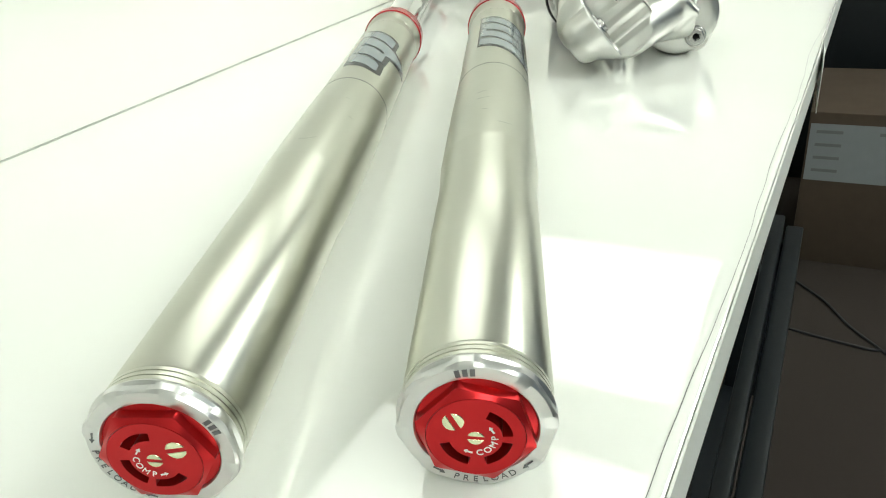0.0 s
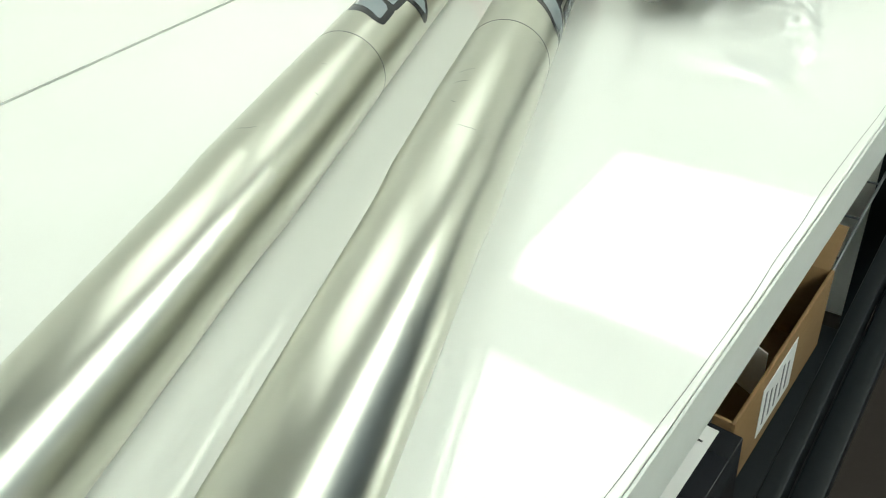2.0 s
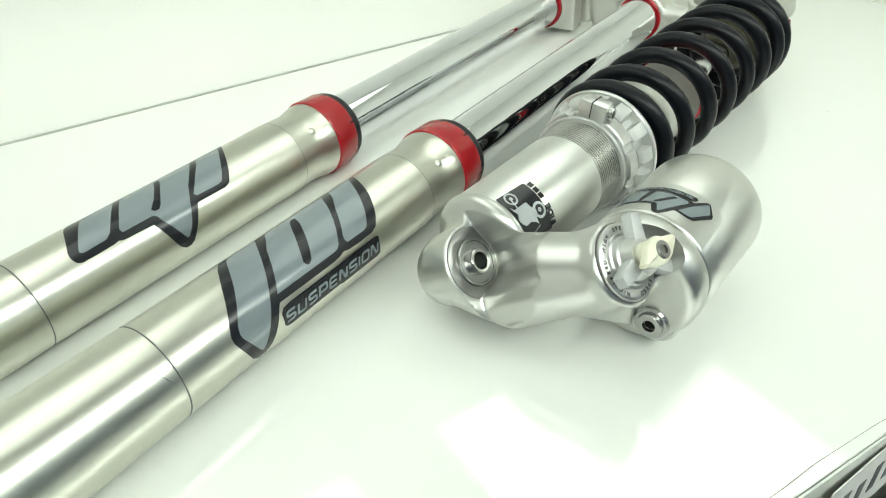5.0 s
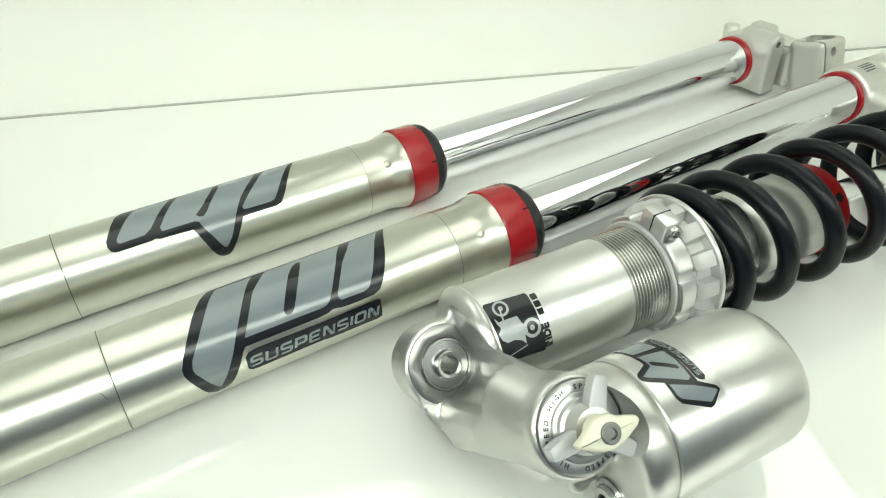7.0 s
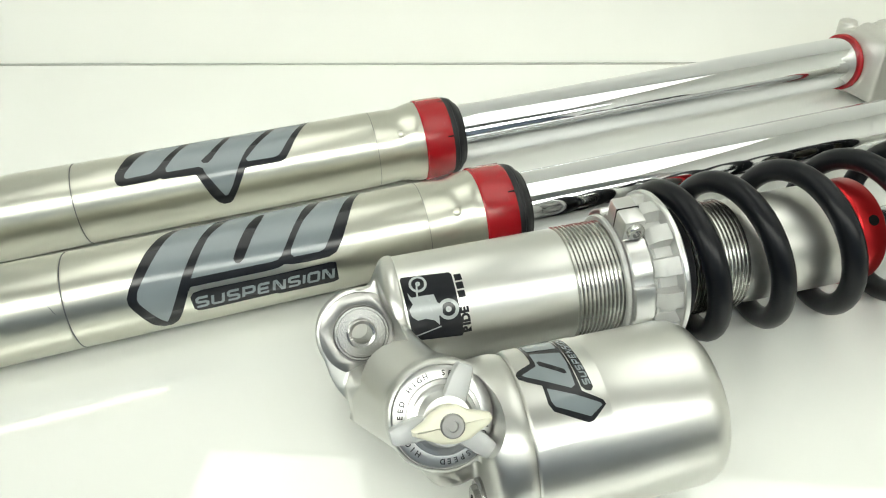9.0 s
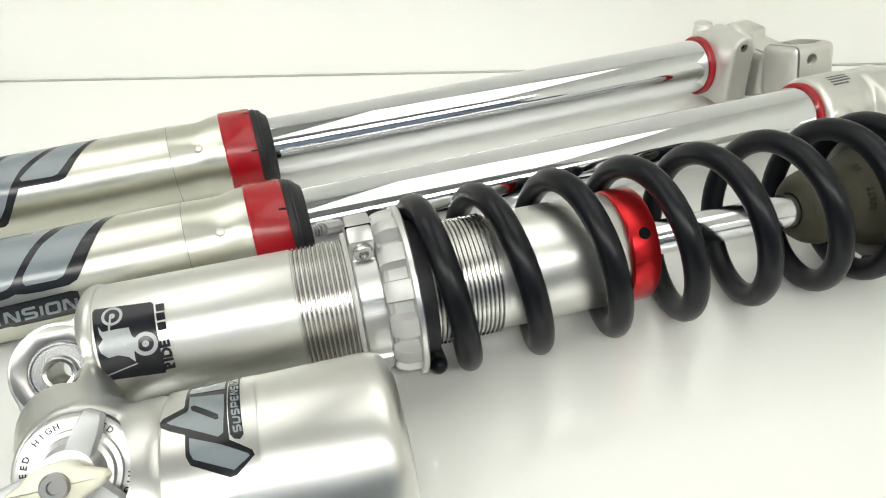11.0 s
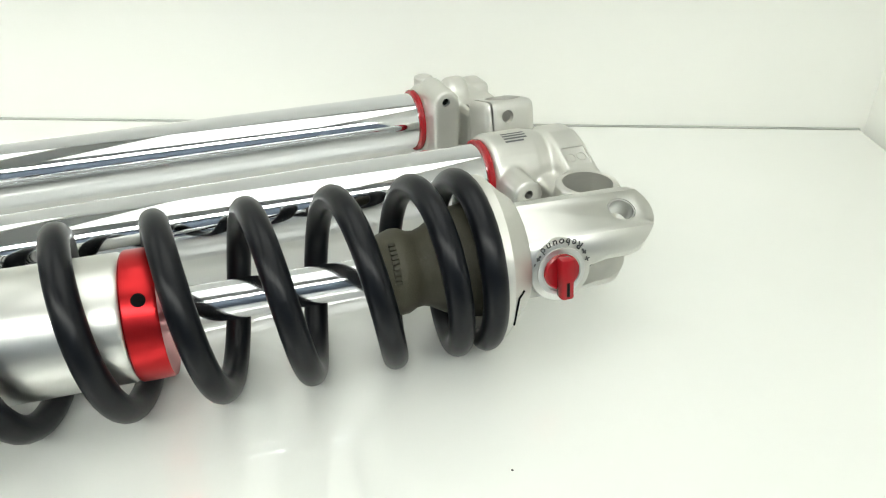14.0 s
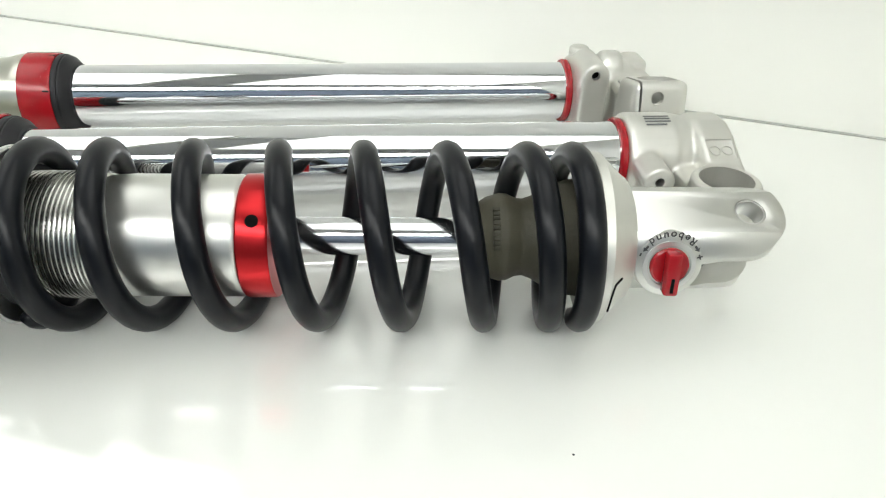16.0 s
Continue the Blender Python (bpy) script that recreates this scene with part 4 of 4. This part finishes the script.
# compression dial with its lever and ivory thumb screw
DIAL_UP = Vector(DIAL_N).normalized()
DIAL_X = (Vector((0, 1, 0)) - DIAL_UP * DIAL_UP.y).normalized()
DIAL_Y = DIAL_UP.cross(DIAL_X)
DIAL = Matrix(((DIAL_X.x, DIAL_Y.x, DIAL_UP.x, DIAL_C.x), (DIAL_X.y, DIAL_Y.y, DIAL_UP.y, DIAL_C.y), (DIAL_X.z, DIAL_Y.z, DIAL_UP.z, DIAL_C.z), (0, 0, 0, 1)))
dial = part("compression_dial", turned([(-0.0035, 0), (-0.0035, 0.0206), (-0.0020, 0.0202), (-0.0010, 0.0205), (0.0004, 0.0203), (0.0010, 0.0192), (0.0010, 0.0152), (0.0022, 0.0148), (0.0026, 0.0132), (0.0050, 0.0128), (0.0056, 0.0112), (0.0120, 0.0095), (0.0125, 0.0)], DIAL, 72), MACHINED, shock, "bright turned compression dial")
for word, mid in (("HIGH", 118), ("SPEED", 62), ("HIGH", -28), ("SPEED", -84), ("HIGH", -150), ("SPEED", 170)):
    dial_text(word, 0.0030, 0.0173, mid, 9.0, DIAL @ Matrix.Translation((0, 0, 0.0011)), dial, INK, "dial_lettering", "dark printed word")
for a in (61, 185, 315):
    arm = extrude_outline([(-0.0048, 0.004), (0.0048, 0.004), (0.0042, 0.0165), (0.0034, 0.0215), (0.0026, 0.0228), (-0.0026, 0.0228), (-0.0034, 0.0215), (-0.0042, 0.0165)], 0.0050, 0.0120, 0.0014, DIAL @ Matrix.Rotation(radians(a - 90), 4, "Z"))
    part("lever_arm", arm, GREY_PLASTIC, dial, "light grey lever arm")
wing = [(-0.0150, 0.0008), (-0.0105, 0.0030), (-0.0068, 0.0058), (-0.0030, 0.0070), (0.0, 0.0072), (0.0035, 0.0068), (0.0070, 0.0042), (0.0110, 0.0030), (0.0152, 0.0014), (0.0158, -0.0006), (0.0140, -0.0026), (0.0100, -0.0044), (0.0060, -0.0064), (0.0, -0.0072), (-0.0050, -0.0062), (-0.0105, -0.0034), (-0.0150, -0.0010)]
thumb = part("thumb_screw", extrude_outline(wing, 0.0158, 0.0222, 0.0020, DIAL @ Matrix.Rotation(radians(0), 4, "Z"), seg=3), IVORY, dial, "ivory winged thumb screw")
part("thumb_hub", turned([(0.0120, 0), (0.0120, 0.0068), (0.0160, 0.0066), (0.0160, 0)], DIAL, 30), IVORY, dial, "round ivory hub")
part("thumb_screw_bolt", turned([(0.0210, 0), (0.0210, 0.0046), (0.0232, 0.0046), (0.0238, 0.0040), (0.0238, 0.0022), (0.0227, 0.0020), (0.0227, 0)], DIAL, 30), FACED, dial, "small steel socket screw")

# plug on the reservoir's front
PLUG = in_dir((RES + 0.0145, -0.2135, -0.0235), (0.05, -0.99, 0.05))
plug = part("reservoir_plug", turned([(-0.012, 0), (-0.012, 0.0098), (0.0, 0.0098), (0.0012, 0.0088), (0.0012, 0.0074), (0.0030, 0.0070), (0.0034, 0.0064), (0.0034, 0.0036), (0.0009, 0.0034), (0.0009, 0)], PLUG, 48), STEEL, shock, "steel plug with a socket")

boss = turned([(-0.014, 0), (-0.014, 0.0150), (-0.0042, 0.0140), (-0.0028, 0.0126), (-0.0028, 0.0104), (-0.0040, 0.0098), (-0.0040, 0)], PLUG, 48)
part("plug_boss", boss, SATIN, head, "smooth round boss")
part("plug_socket", turned([(0.0008, 0), (0.0008, 0.0033), (0.0012, 0.0033), (0.0012, 0)], PLUG, 6), DARK_HOLE, plug, "dark hexagon socket")

# printed label on the body: plain shapes
label_bm = wrap(flat_shape([(-0.2270, 14), (-0.2040, 17.5), (-0.2030, 20), (-0.2022, 77), (-0.2030, 80), (-0.2258, 76), (-0.2266, 74), (-0.2278, 17)]), 0.02965)
sticker = part("body_sticker", label_bm, DECAL_BLACK, shock, "black square sticker with grey shapes")


def ring_flat(u, v, r0, r1, r, n=28):
    bm = bmesh.new()
    vs = [(bm.verts.new((u + r0 * math.cos(2 * math.pi * i / n), v + r0 / 0.0297 * 57.3 * math.sin(2 * math.pi * i / n), 0)), bm.verts.new((u + r1 * math.cos(2 * math.pi * i / n), v + r1 / 0.0297 * 57.3 * math.sin(2 * math.pi * i / n), 0))) for i in range(n)]
    for i in range(n):
        a, b = vs[i], vs[(i + 1) % n]
        bm.faces.new((a[0], a[1], b[1], b[0]))
    return wrap(bm, r)


part("sticker_ring", ring_flat(-0.2198, 24, 0.0031, 0.0043, 0.0298), DECAL_CLEAR, sticker, "grey plain ring")
part("sticker_hub", ring_flat(-0.2198, 24, 0.0002, 0.0012, 0.0298), DECAL_CLEAR, sticker, "grey plain dot")
part("sticker_ring", ring_flat(-0.2078, 52.2, 0.0033, 0.0050, 0.0298), DECAL_CLEAR, sticker, "grey plain ring")
part("sticker_hub", ring_flat(-0.2078, 52.2, 0.0002, 0.0014, 0.0298), DECAL_CLEAR, sticker, "grey plain dot")
part("sticker_stroke", wrap(flat_shape([(-0.2262, 71.5), (-0.2125, 66), (-0.2125, 67), (-0.2262, 72.5)]), 0.0298), DECAL_CLEAR, sticker, "thin grey stroke")
part("sticker_stroke", wrap(flat_shape([(-0.2208, 24), (-0.2200, 24), (-0.2212, 40), (-0.2220, 40)]), 0.02985), DECAL_CLEAR, sticker, "thin grey stroke")
for pts in ([(-0.2255, 31), (-0.2240, 36), (-0.2186, 36), (-0.2135, 36.5), (-0.2126, 44), (-0.2104, 48), (-0.2108, 54), (-0.2128, 57), (-0.2130, 65), (-0.2152, 60), (-0.2190, 57), (-0.2230, 57.5), (-0.2255, 53), (-0.2262, 47), (-0.2240, 42), (-0.2252, 37)],):
    part("sticker_shape", wrap(flat_shape(pts), 0.0298), DECAL_CLEAR, sticker, "grey plain shape")
for k in range(3):
    a = 21 + k * 8.2
    part("sticker_bar", wrap(flat_shape([(-0.2022, a), (-0.1987, a), (-0.1985, a + 6.6), (-0.2020, a + 6.6)]), 0.0297), DECAL_BLACK, sticker, "black bar of writing")
ride = text_mesh("RIDE", 0.0054, bold=0.0003)
for v in ride.verts:
    x, y = v.co.x, v.co.y
    v.co = (-0.2002 - y, 65 - x / 0.0297 * 57.3 * 1.12, v.co.z)
part("sticker_lettering", wrap(ride, 0.0297), DECAL_BLACK, sticker, "black printed word")


def reservoir_decal():
    shift = Matrix.Translation((RES, 0, -0.0050))
    r = 0.0363
    film = [(-0.1935, -55), (-0.1660, -55), (-0.1632, -52), (-0.1615, 0), (-0.1620, 40), (-0.1640, 45), (-0.1670, 47), (-0.1935, 49)]
    outline = [(-0.1868, -45), (-0.1740, -45), (-0.1722, -41), (-0.1716, -3), (-0.1712, 19), (-0.1642, 27), (-0.1636, 30), (-0.1700, 38), (-0.1722, 38.5), (-0.1842, 28), (-0.1856, 23), (-0.1855, 10.5), (-0.1907, 6), (-0.1936, 2.5),
               (-0.1941, -1), (-0.1929, -4), (-0.1865, -9), (-0.1862, -12), (-0.1870, -40)]
    first = [(-0.1858, -42), (-0.1732, -42), (-0.1728, -20), (-0.1852, -23)]
    middle = [(-0.1849, -19), (-0.1728, -14), (-0.1724, -3), (-0.1730, 14.5), (-0.1748, 16), (-0.1905, 2), (-0.1918, 0), (-0.1850, -5), (-0.1846, -8)]
    last = [(-0.1842, 13), (-0.1742, 20.5), (-0.1656, 28.5), (-0.1652, 30), (-0.1707, 35.2), (-0.1832, 25.2), (-0.1842, 21.5)]
    slit = [(-0.1839, -8.5), (-0.1828, -9), (-0.1746, 2), (-0.1742, 5), (-0.1752, 5.5), (-0.1836, -5)]
    plate = [(-0.1719, -37), (-0.1680, -37), (-0.1664, 18), (-0.1677, 20.2), (-0.1697, 19), (-0.1709, 16)]
    decal(reservoir, [film], r, DECAL_FILM, "clear_sticker", "clear sticker film", 0.00005, shift)
    decal(reservoir, [outline], r, DECAL_BLACK, "decal_outline", "black decal outline", 0.00015, shift)
    decal(reservoir, [first, middle, last], r, DECAL_GREY, "decal_fill", "blue-grey decal bars", 0.0003, shift)
    decal(reservoir, [slit], r, DECAL_BLACK, "decal_slit", "black slit in the decal", 0.00042, shift)
    decal(reservoir, [plate], r, DECAL_BLACK, "decal_plate", "black plate of the decal", 0.0003, shift)
    words = square_letters("SUSPENSION", 0.0022, 0.0022, 0.0012, 0.0007)
    for v in words.verts:
        x, y = v.co.x, v.co.y
        v.co = (-0.1690 - y + (-x) * 0.045, -8.5 - x / r * 57.3, 0)
    words = wrap(words, r + 0.00045)
    bmesh.ops.transform(words, matrix=shift, verts=words.verts)
    part("decal_lettering", words, DECAL_GREY, reservoir, "blue-grey lettering")


DECAL_FILM = material("clear_film", (0.65, 0.65, 0.625), 0.31, 1.0, 0.02, 25, rough_vary=0.02)
reservoir_decal()


# ---- things below and beyond the bench ----
rack = thing("shelf_rack", Matrix.Translation((0.4, 0.3, 0.0)), "black steel rack with a wire shelf under the bench", "rack")
BACK = Matrix.Translation((-0.4, -0.3, 0))
part("front_rail", box(0.578, 0.600, -1.1, 1.36, 0.375, 0.425, 0.003), BLACK_STEEL, rack, "black front rail", BACK)
part("outer_rail", box(0.604, 0.634, -1.1, 1.36, 0.355, 0.405, 0.004), BLACK_STEEL, rack, "black outer rail", BACK)
part("back_rail", box(0.05, 0.08, -1.1, 1.36, 0.375, 0.425, 0.003), BLACK_STEEL, rack, "", BACK)
WIRE = material("grey_wire", (0.22, 0.235, 0.24), 0.35, 0.8, 0.1, 80)
part("rim_wire", tube([(0.541, -1.1, 0.428), (0.541, 1.36, 0.428)], 0.0022, 8), WIRE, rack, "grey rim wire", BACK)
for k in range(24):
    y = -1.04 + 0.1033 * k
    part("cross_wire", tube([(0.08, y, 0.4275), (0.541, y, 0.4275)], 0.0018, 8), WIRE, rack, "grey cross wire", BACK)
for y in (-1.08, 1.34):
    for x in (0.07, 0.59):
        part("rack_post", box(x - 0.015, x + 0.015, y - 0.015, y + 0.015, 0, 0.376, 0.002), BLACK_STEEL, rack, "", BACK)
part("dark_tray", box(0.09, 0.57, -1.05, 1.3, 0.02, 0.05, 0.004), BLACK_STEEL, rack, "black tray near the floor", BACK)


def open_carton():
    t = thing("cardboard_box", pose(0.450, 0.722, 0.4305, 0, 0, -2.5), "open brown cardboard box on the wire shelf", "box", "cardboard boxes")
    w, d, h, k = 0.110, 0.130, 0.118, 0.004
    part("base", box(-w, w, -d, d, 0, k), CARD, t)
    part("side", box(w - k, w, -d, d, k, h, 0.001), CARD, t)
    part("side", box(-w, -w + k, -d, d, k, h, 0.001), CARD, t)
    part("side", box(-w + k, w - k, -d, -d + k, k, h, 0.001), CARD, t)
    part("side", box(-w + k, w - k, d - k, d, k, h, 0.001), CARD, t)
    part("flap", box(-w + k, w - k, 0, 0.055, 0, 0.003, 0.0008, m=Matrix.Translation((0, d - 0.002, h - 0.002)) @ Matrix.Rotation(radians(38), 4, "X")), CARD, t, "raised flap")
    part("flap", box(-w + k, w - k, -0.06, 0, 0, 0.003, 0.0008, m=Matrix.Translation((0, -d + 0.006, h - 0.004)) @ Matrix.Rotation(radians(75), 4, "X")), CARD, t, "flap folded in")
    part("label", box(w, w + 0.0006, -0.06, 0.03, 0.022, 0.098), PAPER, t, "white paper label")
    for i in range(5):
        part("label_bar", box(w + 0.0006, w + 0.0010, -0.05 + 0.015 * i, -0.046 + 0.015 * i, 0.035, 0.085 - 0.008 * (i % 3)), INK_GREY, t, "grey bar of writing")
    part("inner_sheet", box(-0.02, 0.095, 0.02, 0.0215, 0.03, 0.105, m=Matrix.Rotation(radians(-22), 4, "Z")), PAPER, t, "white sheet standing inside")
    return t


open_carton()


def printed_box():
    t = thing("printed_box", pose(0.4545, 0.430, 0.4305, 0, 0, -2.5), "black and white printed carton beside the cardboard box", "box")
    w, d, h = 0.105, 0.150, 0.122
    part("carton", box(-w, w, -d, d, 0, h, 0.0015), DECAL_BLACK, t, "glossy black carton")
    part("top_panel", box(-w + 0.004, w - 0.020, -d + 0.004, d - 0.006, h, h + 0.0006), PAPER, t, "white printed top")
    for x0, x1, y0, y1 in ((0.040, 0.0412, -0.13, 0.125), (0.055, 0.078, 0.124, 0.126), (0.030, 0.044, -0.02, 0.002), (0.046, 0.062, -0.062, -0.040), (0.042, 0.075, 0.050, 0.0512), (0.042, 0.070, -0.010, -0.0088)):
        part("printed_bar", box(x0, x1, y0, y1, h + 0.0006, h + 0.0010), INK, t, "dark printed bar")
    for i in range(9):
        part("tab", box(-0.03 + 0.012 * i, -0.022 + 0.012 * i, d - 0.004, d + 0.004, h - 0.003, h + 0.005, 0.0008), RUBBER, t, "black tab")
    part("side_panel", box(w, w + 0.0006, -0.10, 0.05, 0.01, 0.105), PAPER, t, "pale side print")
    part("red_stripe", extrude_outline([(-0.02, 0.01), (0.01, 0.01), (0.05, 0.10), (0.02, 0.10)], 0, 0.0005, 0, Matrix.Translation((w + 0.0006, 0, 0)) @ Matrix(((0, 0, 1, 0), (1, 0, 0, 0), (0, 1, 0, 0), (0, 0, 0, 1)))), RED, t, "red printed stripe")
    part("black_stripe", extrude_outline([(-0.06, 0.01), (-0.03, 0.01), (0.01, 0.10), (-0.02, 0.10)], 0, 0.0005, 0, Matrix.Translation((w + 0.0006, 0, 0)) @ Matrix(((0, 0, 1, 0), (1, 0, 0, 0), (0, 1, 0, 0), (0, 0, 0, 1)))), INK, t, "black printed stripe")
    return t


printed_box()


def far_carton():
    t = thing("cardboard_box", pose(0.96, 2.15, 0.0), "closed brown cardboard box with a label on the floor, shade put into its colours", "box", "cardboard boxes")
    # carton and label colours are darkened to stand in for dim light here
    part("carton", box(-0.35, 0.35, -0.2, 0.2, 0, 0.43, 0.003), material("shaded_cardboard", (0.065, 0.048, 0.036), 0.8, 0.0, 0.12, 25, 0.1, 500, spec=0.2), t)
    part("label", box(-0.345, 0.20, -0.2008, -0.2, 0.245, 0.40), material("shaded_label", (0.20, 0.215, 0.23), 0.7, 0.0, 0.06, 40), t, "wide paper label with shade put into its grey colour")
    for i in range(4):
        z = 0.375 - 0.035 * i
        for x0, x1 in ((-0.33, -0.27), (-0.19 + 0.02 * i, -0.08), (0.0, 0.15)):
            part("label_bar", box(x0, x1, -0.2012, -0.2008, z, z + 0.008), INK_GREY, t, "grey bar of writing")
    return t


far_carton()
cabinet = thing("dark_cabinet", Matrix.Translation((1.1, 2.75, 0)), "low dark storage cabinet against the far wall", "cabinet")
part("carcass", box(-0.6, 0.8, -0.25, 0.3, 0.05, 0.86, 0.004), BLACK_STEEL, cabinet)
part("plinth", box(-0.58, 0.78, -0.23, 0.28, 0.0, 0.05), BLACK_STEEL, cabinet)
for k in range(2):
    door = part("door", box(-0.59 + 0.695 * k, 0.095 + 0.695 * k, -0.262, -0.25, 0.08, 0.84, 0.003), BLACK_STEEL, cabinet)
    part("handle", box(0.05 + 0.08 * k, 0.06 + 0.08 * k, -0.285, -0.262, 0.62, 0.77, 0.003), STEEL, door)


def cable(points, label):
    pts = []
    for i in range(len(points) - 1):
        for k in range(10):
            u = k / 10
            a, b = Vector(points[i]), Vector(points[i + 1])
            q = a.lerp(b, u)
            q.x += 0.006 * math.sin(7 * (i + u))
            pts.append(q)
    ob = new("cable", mesh_of(tube(pts, 0.0032, 8), "cable", RUBBER, 80))
    return tagged(ob, label, "cable", "floor cables")


cable([(0.50, 2.02, 0.0034), (0.565, 1.93, 0.0034), (0.70, 1.75, 0.0034), (0.85, 1.54, 0.0034), (1.1, 1.2, 0.0034)], "dark thin cable lying straight over the carpet")
cable([(0.50, 1.62, 0.0034), (0.62, 1.60, 0.0034), (0.80, 1.57, 0.0034), (1.2, 1.62, 0.0034)], "dark thin cable curving over the carpet")

note = thing("paper_note", pose(front_edge(0.76) + 0.003, 0.765, TOP - 0.004, 0, 0, 2), "white paper tag hanging from the bench edge", "note")
part("sheet", box(0.0, 0.0006, -0.045, 0.045, -0.048, 0.0), PAPER, note)
for i in range(5):
    part("note_bar", box(0.0006, 0.0009, -0.03 + 0.014 * i, -0.024 + 0.014 * i, -0.034, -0.014 - 0.003 * (i % 2)), INK_GREY, note, "grey bar of writing")

speck = tagged(new("speck", mesh_of(lathe([(0, 0), (0, 0.0006), (0.0003, 0.0003), (0.0003, 0)], 8, m=Matrix.Rotation(math.pi / 2, 4, "X")), "speck", INK)), "tiny dark crumb lying on the bench", "crumb")
speck.location = (0.3931, 1.0648, TOP)


def scratch(fork, pts, r, wide=0.00022):
    """A hairline scratch on a tube through (along, degrees) points."""
    fine = []
    for (s0, a0), (s1, a1) in zip(pts, pts[1:]):
        for k in range(6):
            u = k / 6
            fine.append((s0 + (s1 - s0) * u + 0.00025 * math.sin(9 * u + a0), a0 + (a1 - a0) * u))
    fine.append(pts[-1])
    bm = bmesh.new()
    rows = []
    for k, (y, a) in enumerate(fine):
        w = wide * (0.25 + 0.75 * math.sin(math.pi * k / (len(fine) - 1)))
        rows.append([bm.verts.new(((r) * math.sin(radians(a)), y + o, (r) * math.cos(radians(a)))) for o in (-w, w)])
    for p, q in zip(rows, rows[1:]):
        bm.faces.new((p[0], p[1], q[1], q[0]))
    return part("scratch", bm, INK_GREY, fork, "hairline scratch")


for pts in ([(0.2809, -18), (0.2825, -8), (0.2837, 2)], [(0.2682, -15), (0.2699, 3)], [(0.2241, 13), (0.2252, 32)], [(0.2470, -6), (0.2455, 1)], [(0.3469, 55), (0.3497, 66)]):
    scratch(near, pts, 0.02845 if pts[0][0] < 0.34 else 0.02795)
for pts in ([(0.2247, -8), (0.2262, 8), (0.2290, 14)], [(0.2769, 36), (0.2766, 43)], [(0.3060, 20), (0.3075, 26)]):
    scratch(far, pts, 0.02845)
